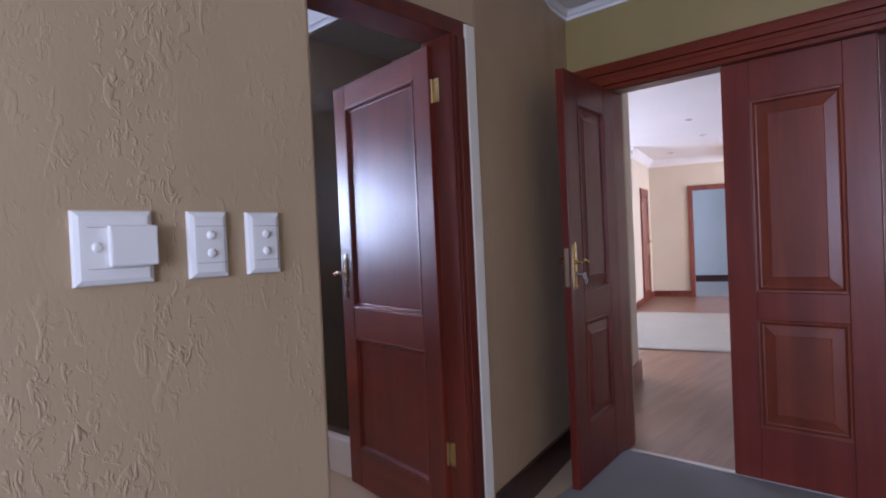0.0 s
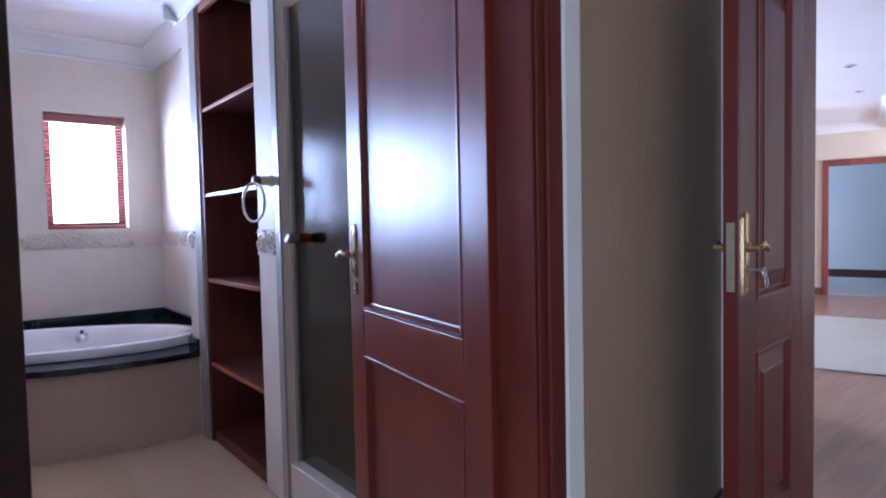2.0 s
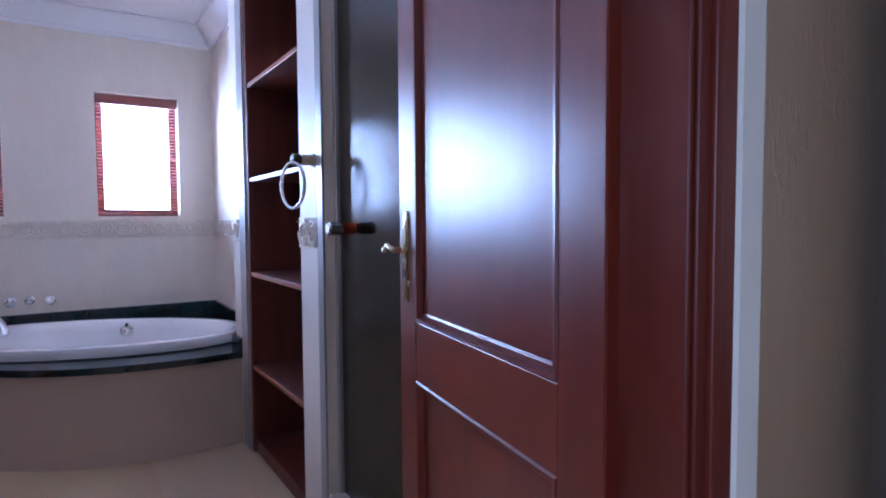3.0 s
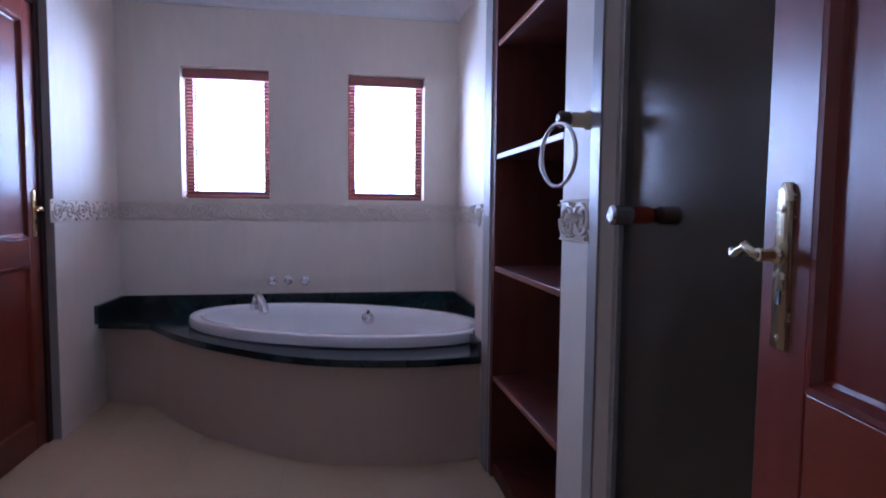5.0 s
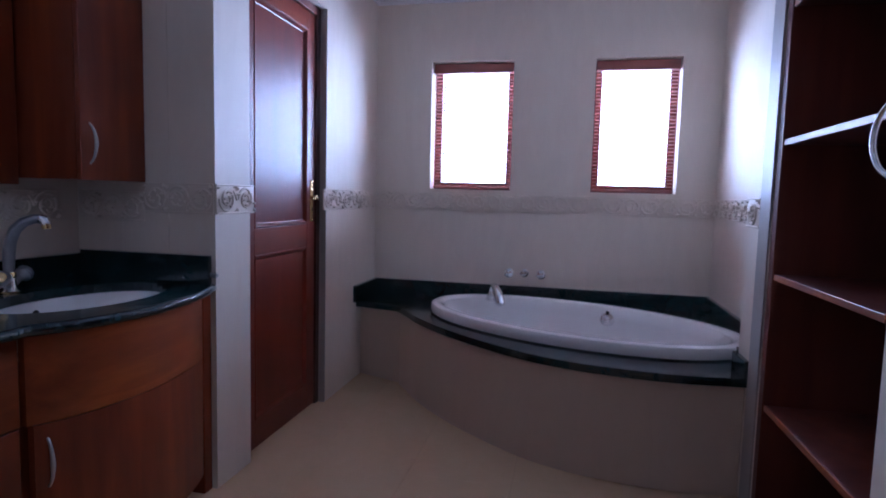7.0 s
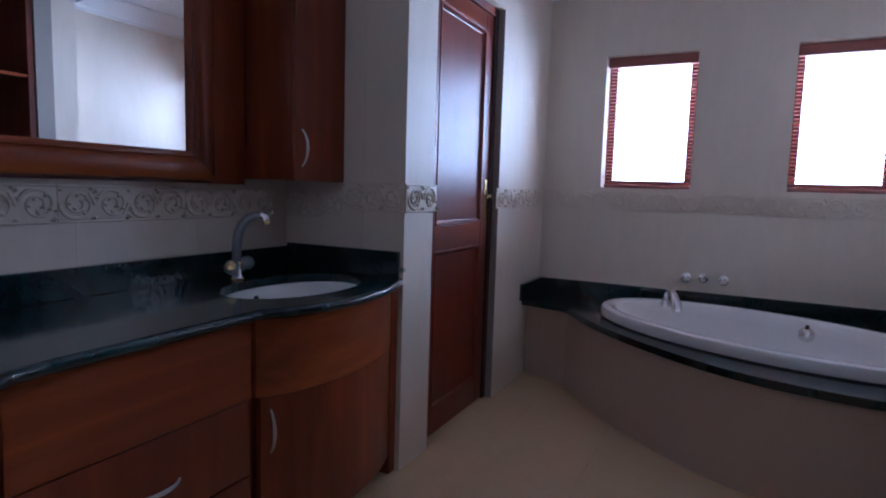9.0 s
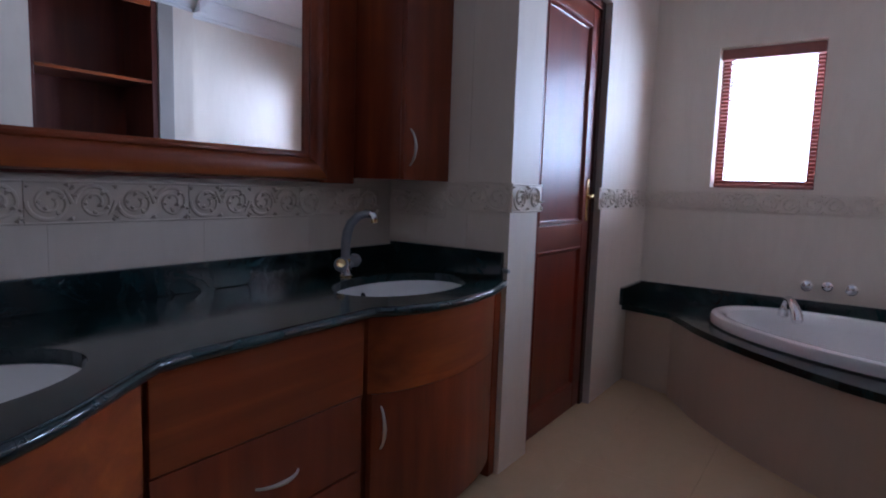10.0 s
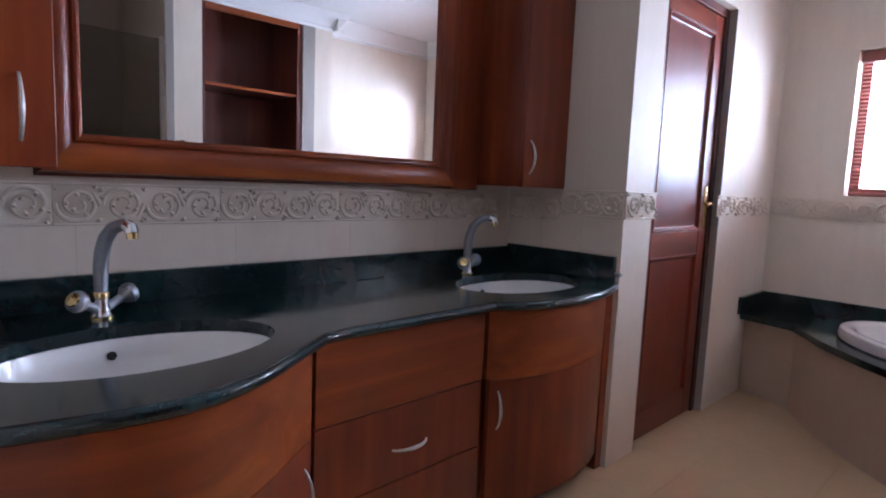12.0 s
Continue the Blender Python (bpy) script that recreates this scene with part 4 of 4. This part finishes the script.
left = base_unit(-2.372, -1.503, "cherry wood vanity cabinet with bowed doors under a bowed apron")
part("apron", bowed(-1.503, -2.355, 0.028, FZ + 0.0025, CT - 0.034), CABINET_FLAT, left, "bowed cherry apron", True)
for a, b, hx in ((-1.506, -1.93, -1.89), (-1.935, -2.355, -2.315)):
    d = part("door", bowed(a, b, 0.029, 0.085, FZ), CABINET, left, "bowed cherry door", True)
    bow_handle(d, Matrix.Translation((hx, front_at(hx) - 0.034, 0.42)) @ Matrix.Rotation(radians(28 if hx < -2 else 0), 4, "Z"), 0.14)
mid = base_unit(-3.046, -2.375, "cherry wood vanity drawer cabinet", True)
dr = one_box("false_drawer", (-3.043, -2.378, FY - 0.02, FY + 0.004, FZ + 0.005, CT - 0.036), CABINET_FLAT, mid, "", 0.003)
for z0, z1 in ((0.315, FZ), (0.085, 0.310)):
    d = one_box("drawer_front", (-3.043, -2.378, FY - 0.02, FY, z0, z1), CABINET, mid, "", 0.003)
    bow_handle(d, Matrix.Translation((-2.72, FY, z0 + 0.10)) @ Matrix.Rotation(radians(90), 4, "Y"), 0.14)
right = base_unit(-3.818, -3.049, "cherry wood vanity cabinet with a bowed door and apron")
part("apron", bowed(-3.052, -3.765, 0.028, FZ + 0.0025, CT - 0.034), CABINET_FLAT, right, "bowed cherry apron", True)
d = part("door", bowed(-3.062, -3.765, 0.029, 0.085, FZ), CABINET, right, "bowed cherry door", True)
bow_handle(d, Matrix.Translation((-3.095, front_at(-3.095) - 0.033, 0.44)) @ Matrix.Rotation(radians(-20), 4, "Z"), 0.14)
one_box("filler", (-3.817, -3.768, FY - 0.02, -0.105, 0.002, CT - 0.035), CABINET, right, "", 0.003)

# mirror and wall cabinets
MZ0, MZ1, MX0, MX1 = 1.195, 2.22, -3.50, -1.87
mirror = thing("wall_mirror", pose(0, 0, 0), "large mirror in a moulded cherry wood frame", "mirror")
one_box("glass", (-3.242, -1.97, VY + 0.052, VY + 0.058, 1.312, 2.14), MIRROR, mirror, "clear mirror glass")
one_box("backing", (MX0, MX1, VY + 0.002, VY + 0.051, MZ0 + 0.004, MZ1 - 0.004), SHELF_WOOD, mirror)


def frame_bar(bm, along, fixed, a, b, sign):
    """A moulded bar: its profile steps out from the glass edge."""
    prof = [(0.0, 0.018), (0.0, 0.026), (0.010, 0.036), (0.018, 0.036), (0.024, 0.030), (0.036, 0.046), (0.052, 0.052), (0.085, 0.052), (0.098, 0.046), (0.104, 0.034), (0.104, 0.012), (0.0, 0.012)]
    rows = []
    for end, mitre in ((a, 1), (b, -1)):
        r = []
        for u, d in prof:
            if along == "x":
                r.append((end - mitre * u, VY + 0.04 + d, fixed + sign * u))
            else:
                r.append((fixed + sign * u, VY + 0.04 + d, end - mitre * u))
        rows.append(r)
    loft(bm, rows)
    return bm


part("frame_bottom", frame_bar(bmesh.new(), "x", 1.312, -3.242, -1.97, -1), CABINET_FLAT, mirror, "", True)
part("frame_top", frame_bar(bmesh.new(), "x", 2.14, -3.242, -1.97, 1), CABINET_FLAT, mirror, "", True)
part("frame_side", frame_bar(bmesh.new(), "z", -1.97, 1.312, 2.14, 1), CABINET, mirror, "", True)
part("frame_side", frame_bar(bmesh.new(), "z", -3.242, 1.312, 2.14, -1), CABINET, mirror, "", True)
one_box("pilaster", (-3.50, -3.33, VY + 0.052, VY + 0.075, MZ0 + 0.002, MZ1), CABINET, mirror, "", 0.004)


def wall_cabinet(x0, x1, handle_x, label):
    u = thing("wall_cabinet", pose(0, 0, 0), label, "cabinet", "wall cabinets")
    y1 = -0.388
    one_box("carcass", (x0, x1, VY + 0.002, y1 - 0.021, MZ0 + 0.026, 2.24), CABINET, u)
    d = one_box("door", (x0, x1, y1 - 0.02, y1, MZ0 + 0.024, 2.24), CABINET, u, "", 0.003)
    bow_handle(d, Matrix.Translation((handle_x, y1, 1.345)), 0.14)
    return u


wall_cabinet(-3.818, -3.512, -3.55, "slim cherry wood wall cabinet beside the mirror")
wall_cabinet(-1.865, -1.503, -1.80, "slim cherry wood wall cabinet beside the mirror")

# ---- the hall, which stands at a slant to the bedroom ----
HALL = Matrix.Translation((-2.74, 6.05, 0)) @ Matrix.Rotation(radians(15), 4, "Z")


def hall_box(name, dims, mat, label, category, bevel=0.0):
    ob = structure(name, dims, mat, label, category, bevel)
    ob.matrix_world = HALL
    return ob


HC = 2.62
hall_box("ceiling_hall", (-5.2, 5.0, -2.35, 9.3, HC, HC + 0.1), WHITE, "white hall ceiling", "ceiling")
hall_box("wall_hall_near", (0.06, 0.26, -2.1, -1.27, 0, HC), CREAM, "cream hall wall beside the double door", "wall", 0.004)
hall_box("wall_hall_left", (-0.72, -0.52, 3.14, 5.35, 0, HC), CREAM, "cream hall wall with a door", "wall", 0.004)
hall_box("wall_hall_nib", (-4.0, -0.72, 3.14, 3.34, 0, HC), CREAM, "cream hall wall", "wall")
hall_box("wall_hall_far", (-0.72, 0.22, 5.35, 5.5, 0, HC), CREAM, "cream wall at the end of the hall", "wall")
hall_box("wall_hall_far_right", (1.04, 4.0, 5.35, 5.5, 0, HC), CREAM, "cream wall at the end of the hall", "wall")
hall_box("wall_hall_far_top", (0.22, 1.04, 5.35, 5.5, 2.06, HC), CREAM, "cream wall over the far doorway", "wall")
hall_box("wall_hall_pier", (0.95, 4.0, 3.08, 3.28, 0, HC), CREAM, "cream wall pier with a light switch", "wall", 0.004)
# Its opening is added, out of view, for the corridor's lamp.
wall_along_y("wall_hall_east", 4.0, 4.2, -1.6, 9.3, HC, [(3.6, 5.0, 0.7, 2.3)], CREAM, "cream hall wall with an unseen opening added for daylight").matrix_world = HALL
hall_box("wall_far_room", (-3.0, 4.0, 8.6, 8.8, 0, HC), FAR_PAINT, "pale grey plaster wall of the far room", "wall")
# Another unseen opening, cut for the lamp added to the far room.
wall_along_y("wall_far_room_left", -3.2, -3.0, 5.5, 8.8, HC, [(6.3, 7.8, 0.7, 2.3)], FAR_PAINT, "pale grey plaster wall of the far room").matrix_world = HALL
hall_box("skirting_far_room", (-3.0, 4.0, 8.57, 8.599, 0, 0.16), BASE_WOOD, "dark skirting board", "skirting")
hall_box("floor_far_room", (-3.0, 4.0, 5.36, 8.57, 0.0005, 0.006), CARPET, "grey carpet in the far room", "floor")
for dims in ((0.26, 0.285, -2.1, -1.245, 0, 0.16), (0.06, 0.2599, -1.2699, -1.245, 0, 0.16), (-0.5199, -0.495, 3.14, 5.35, 0, 0.11), (-0.495, 0.16, 5.325, 5.3499, 0, 0.11), (0.925, 0.9499, 3.055, 3.28, 0, 0.13), (0.95, 4.0, 3.055, 3.0799, 0, 0.13), (-0.72, -0.495, 3.115, 3.1399, 0, 0.11)):
    hall_box("skirting_hall", dims, HALL_WOOD, "red-brown wooden skirting board", "skirting", 0.004)
fd = thing("door_frame_far", HALL, "red-brown wooden frame of the far doorway", "door frame", "", "structure")
one_box("jamb", (0.16, 0.24, 5.32, 5.5, 0, 2.05), HALL_WOOD, fd, "", 0.004)
one_box("jamb", (1.02, 1.09, 5.32, 5.5, 0, 2.05), HALL_WOOD, fd, "", 0.004)
one_box("head", (0.16, 1.09, 5.315, 5.5, 2.0, 2.09), HALL_WOOD, fd, "", 0.004)
hd = door_leaf("door_hall", HALL @ Matrix.Translation((-0.519, 4.15, 0.01)) @ Matrix.Rotation(radians(90), 4, "Z"), 0.8, 2.03, [(0.2, 0.85), (1.0, 1.9)], 0.11, FLAT_PANEL, "orange-brown wooden door in the hall, closed", "structure", (HALL_WOOD, HALL_WOOD, HALL_WOOD), 0.03)
lever_handle(hd, 0.74, 1.05, -0.03, -1, -1, BRASS, 0.2)
cornice("cornice_hall_left", HALL @ Vector((-0.52, 3.04, HC - 0.001)), HALL @ Vector((-0.52, 5.35, HC - 0.001)), (HALL.to_3x3() @ Vector((1, 0, 0)))[:2], 0.12, 0.12, "white cornice in the hall")
cornice("cornice_hall_far", HALL @ Vector((-0.62, 5.35, HC - 0.001)), HALL @ Vector((4.0, 5.35, HC - 0.001)), (HALL.to_3x3() @ Vector((0, -1, 0)))[:2], 0.12, 0.12, "white cornice in the hall")
cornice("cornice_hall_pier", HALL @ Vector((0.85, 3.08, HC - 0.001)), HALL @ Vector((4.0, 3.08, HC - 0.001)), (HALL.to_3x3() @ Vector((0, -1, 0)))[:2], 0.12, 0.12, "white cornice in the hall")
cornice("cornice_hall_pier_side", HALL @ Vector((0.95, 2.98, HC - 0.001)), HALL @ Vector((0.95, 5.35, HC - 0.001)), (HALL.to_3x3() @ Vector((-1, 0, 0)))[:2], 0.12, 0.12, "white cornice in the hall")
cornice("cornice_hall_nib", HALL @ Vector((-4.0, 3.14, HC - 0.001)), HALL @ Vector((-0.42, 3.14, HC - 0.001)), (HALL.to_3x3() @ Vector((0, -1, 0)))[:2], 0.12, 0.12, "white cornice in the hall")
rug = thing("rug", HALL, "cream woven rug lying on the hall floor", "rug")
bm = bmesh.new()
rows = []
for i in range(25):
    v = 0.0 + 2.92 * i / 24
    rows.append([(-1.2 + 2.29 * j / 10, v, 0.012 + 0.0035 * math.sin(v * 26) * (0.4 + 0.6 * math.sin(j))) for j in range(11)])
made = [[bm.verts.new(p) for p in r] for r in rows]
for a, b in zip(made, made[1:]):
    ring_faces(bm, a, b, False)
bmesh.ops.solidify(bm, geom=bm.faces[:], thickness=0.009)
part("weave", bm, RUG, rug, "", True)
for q, (u, v) in enumerate(((0.55, 1.2), (0.62, 2.6), (0.0, 4.3))):
    dlt = thing("downlight", HALL @ Matrix.Translation((u, v, HC)), "small recessed ceiling downlight, unlit", "downlight", "hall downlights")
    part("trim_ring", lathe(bmesh.new(), [(0.05, -0.001), (0.05, -0.006), (0.036, -0.01), (0.034, -0.002)], Matrix(), 20), STEEL, dlt, "", True)
    part("lamp", lathe(bmesh.new(), [(0.033, -0.0015), (0.033, -0.004)], Matrix(), 18), DARK_METAL, dlt)
sw = thing("light_switch", HALL @ Matrix.Translation((1.24, 3.08, 1.27)), "small white light switch on the hall pier", "light switch")
one_box("plate", (-0.04, 0.04, -0.012, -0.0005, -0.06, 0.06), PLASTIC, sw, "", 0.003)
# outer walls that close the hall, with an unseen opening added for daylight
wall_along_y("wall_hall_west", -7.0, -6.8, 3.3, 12.0, HC, [(4.4, 8.0, 0.5, 2.35)], CREAM, "cream hall wall, out of view, with a wide opening added for daylight")
wall_along_x("wall_hall_south", 3.35, 3.55, -7.0, -1.69, HC, [], CREAM, "cream hall wall")


# ---- relief border tiles ----
def scroll_mesh(width, height, count):
    """A border tile: flat slab, rims and a row of raised scrolls with leaves; faces local -y."""
    bm = bmesh.new()
    box(bm, 0.0008, width - 0.0008, -0.006, 0, 0, height, 0.001)
    for z in (0.004, height - 0.004):
        tube(bm, [(0.001, -0.006, z), (width - 0.001, -0.006, z)], 0.0035, 6)
    step = width / count
    low, high = 0.011, height - 0.011

    def leaf_lobe(x, z, a, reach, fat, rise=0.007):
        """A plump leaf lobe from a point, kept inside the tile."""
        tx = min(max(x + reach * math.cos(a), 0.006), width - 0.006)
        tz = min(max(z + reach * math.sin(a), low), high)
        tube(bm, [(x, -0.006, z), ((x + tx) / 2, -0.007 - rise, (z + tz) / 2), (tx, -0.006, tz)], [fat * 0.55, fat, fat * 0.3], 6)

    for q in range(count):
        cx, cz, s = (q + 0.5) * step, height / 2, 1 if q % 2 else -1
        # the vine comes in low or high and winds inwards to a bud
        pts, rad = [], []
        turns, n = 1.65, 34
        for k in range(n):
            u = k / (n - 1)
            a = s * (math.pi * 1.02 - u * turns * 2 * math.pi)
            r = height * (0.415 - 0.30 * u ** 1.15)
            pts.append((cx + min(r * 1.06, 0.5 * step) * math.cos(a), -0.007 - 0.003 * u, cz + r * math.sin(a)))
            rad.append(0.0066 - 0.0024 * u)
        tube(bm, pts, rad, 6)
        leaf_lobe(pts[-1][0], pts[-1][2], s * 0.6, 0.010, 0.0062, 0.009)
        # leaves that grow inwards from the vine, each of a different reach
        for k, at in enumerate((7, 11, 15, 19, 23)):
            px, _, pz = pts[at]
            a = math.atan2(cz - pz, cx - px) + s * (0.75 if k % 2 else 0.25)
            leaf_lobe(px, pz, a, 0.017 + 0.003 * math.sin(2.3 * k + q), 0.0066)
        # leaves outwards, filling the corners between two scrolls
        for k, (fx, fz, da) in enumerate(((0.46, 0.30, 0.9), (0.44, 0.40, 2.0), (0.49, 0.18, -0.5), (-0.46, 0.34, 2.4))):
            px, pz = cx + fx * step, cz - s * fz * height
            leaf_lobe(min(max(px, 0.008), width - 0.008), pz, -s * da + 0.3 * math.sin(q + k), 0.02, 0.0062)
        # stem that runs on to the next scroll
        if q:
            tube(bm, [(cx - 0.66 * step, -0.006, cz + s * 0.30 * height), (cx - 0.56 * step, -0.010, cz + s * 0.10 * height), (cx - 0.50 * step, -0.008, cz - s * 0.02 * height)], [0.003, 0.0062, 0.0062], 6)
    bmesh.ops.recalc_face_normals(bm, faces=bm.faces[:])
    me = bpy.data.meshes.new("border_tile")
    bm.to_mesh(me)
    bm.free()
    me.materials.append(BAND_TILE)
    for p in me.polygons:
        p.use_smooth = True
    me.set_sharp_from_angle(angle=radians(50))
    return me


BZ, BH = 1.102, 0.118
SCROLL = scroll_mesh(0.455, BH, 4)
SCROLL_SHORT = scroll_mesh(0.21, BH, 2)
SCROLL_MID = scroll_mesh(0.27, BH, 2)


def border(label, places, mesh):
    t = thing("relief_border", pose(0, 0, 0), label, "tile border", "relief borders", "structure")
    for x, y, turn in places:
        ob = new("border_tile", mesh)
        ob.parent = t
        ob.matrix_local = pose(x, y, BZ - (0.038 if y < -0.6 else 0), 0, 0, turn)
    return t


border("cream relief border of scrolled leaves behind the vanity", [(-1.453 - 0.455 * k, VY, 180) for k in range(5)], SCROLL)
border("cream relief border of scrolled leaves on the window wall", [(WX, SY + 0.001 + 0.4415 * k, 90) for k in range(5)], scroll_mesh(0.4415, BH, 4))
border("cream relief border of scrolled leaves on the shower pillar", [(-3.331, NY, 0)], SCROLL_SHORT)
border("cream relief border of scrolled leaves on the bath pillar", [(PILLAR + 0.001, NY, 0)], scroll_mesh(0.166, BH, 1))
border("cream relief border of scrolled leaves on the door wall", [(RX - 0.001, SY, 180), (-4.81, SY, 180), (-5.08, SY, 180), (-5.35, SY, 180)], SCROLL_MID)
border("cream relief border of scrolled leaves in the bath alcove", [(WX + 0.003 + 0.416 * k, ALC_N, 0) for k in range(3)], scroll_mesh(0.416, BH, 4))
border("cream relief border of scrolled leaves on the return wall", [(RX, VY + 0.012 + 0.305 * k, 90) for k in range(2)], scroll_mesh(0.305, BH, 3))

# ---- floor tiles ----
def flat_tile(size, thick):
    bm = box(bmesh.new(), 0.0005, size - 0.0005, 0.0005, size - 0.0005, 0, thick, 0.0004)
    me = bpy.data.meshes.new("floor_tile")
    bm.to_mesh(me)
    bm.free()
    me.materials.append(FLOOR_TILE)
    return me


TS = 0.45
ftile = flat_tile(TS, 0.0045)
bed = bpy.data.objects["floor_bathroom"]
for i in range(10):
    for j in range(5):
        x, y = -5.95 + i * TS, -0.75 + j * TS + 0.01
        if x + TS > -1.49 or x + TS < -5.35:
            continue
        ob = new("floor_tile", ftile)
        ob.parent = bed
        ob.matrix_world = pose(x, y, -0.0045)


# ---- tiles behind the vanity ----
def wall_tile_mesh(width, height):
    bm = box(bmesh.new(), 0.0002, width - 0.0002, -0.0045, 0, 0.0002, height - 0.0002, 0.0004)
    me = bpy.data.meshes.new("wall_tile")
    bm.to_mesh(me)
    bm.free()
    me.materials.append(WALL_TILE)
    return me


SPLASH = wall_tile_mesh(0.455, BZ - 0.0385 - (CT + 0.096))
backing = bpy.data.objects["wall_vanity"]
for k in range(5):
    ob = new("wall_tile", SPLASH)
    ob.parent = backing
    ob.matrix_world = pose(-1.5055 - 0.455 * k, VY, CT + 0.096, 0, 0, 180)
RETURN_TILE = wall_tile_mesh(0.208, BZ - 0.0005 - (CT + 0.111))
backing = bpy.data.objects["wall_vanity_return"]
for k in range(2):
    ob = new("wall_tile", RETURN_TILE)
    ob.parent = backing
    ob.matrix_world = pose(RX, VY + 0.006 + 0.208 * k, CT + 0.111, 0, 0, 90)
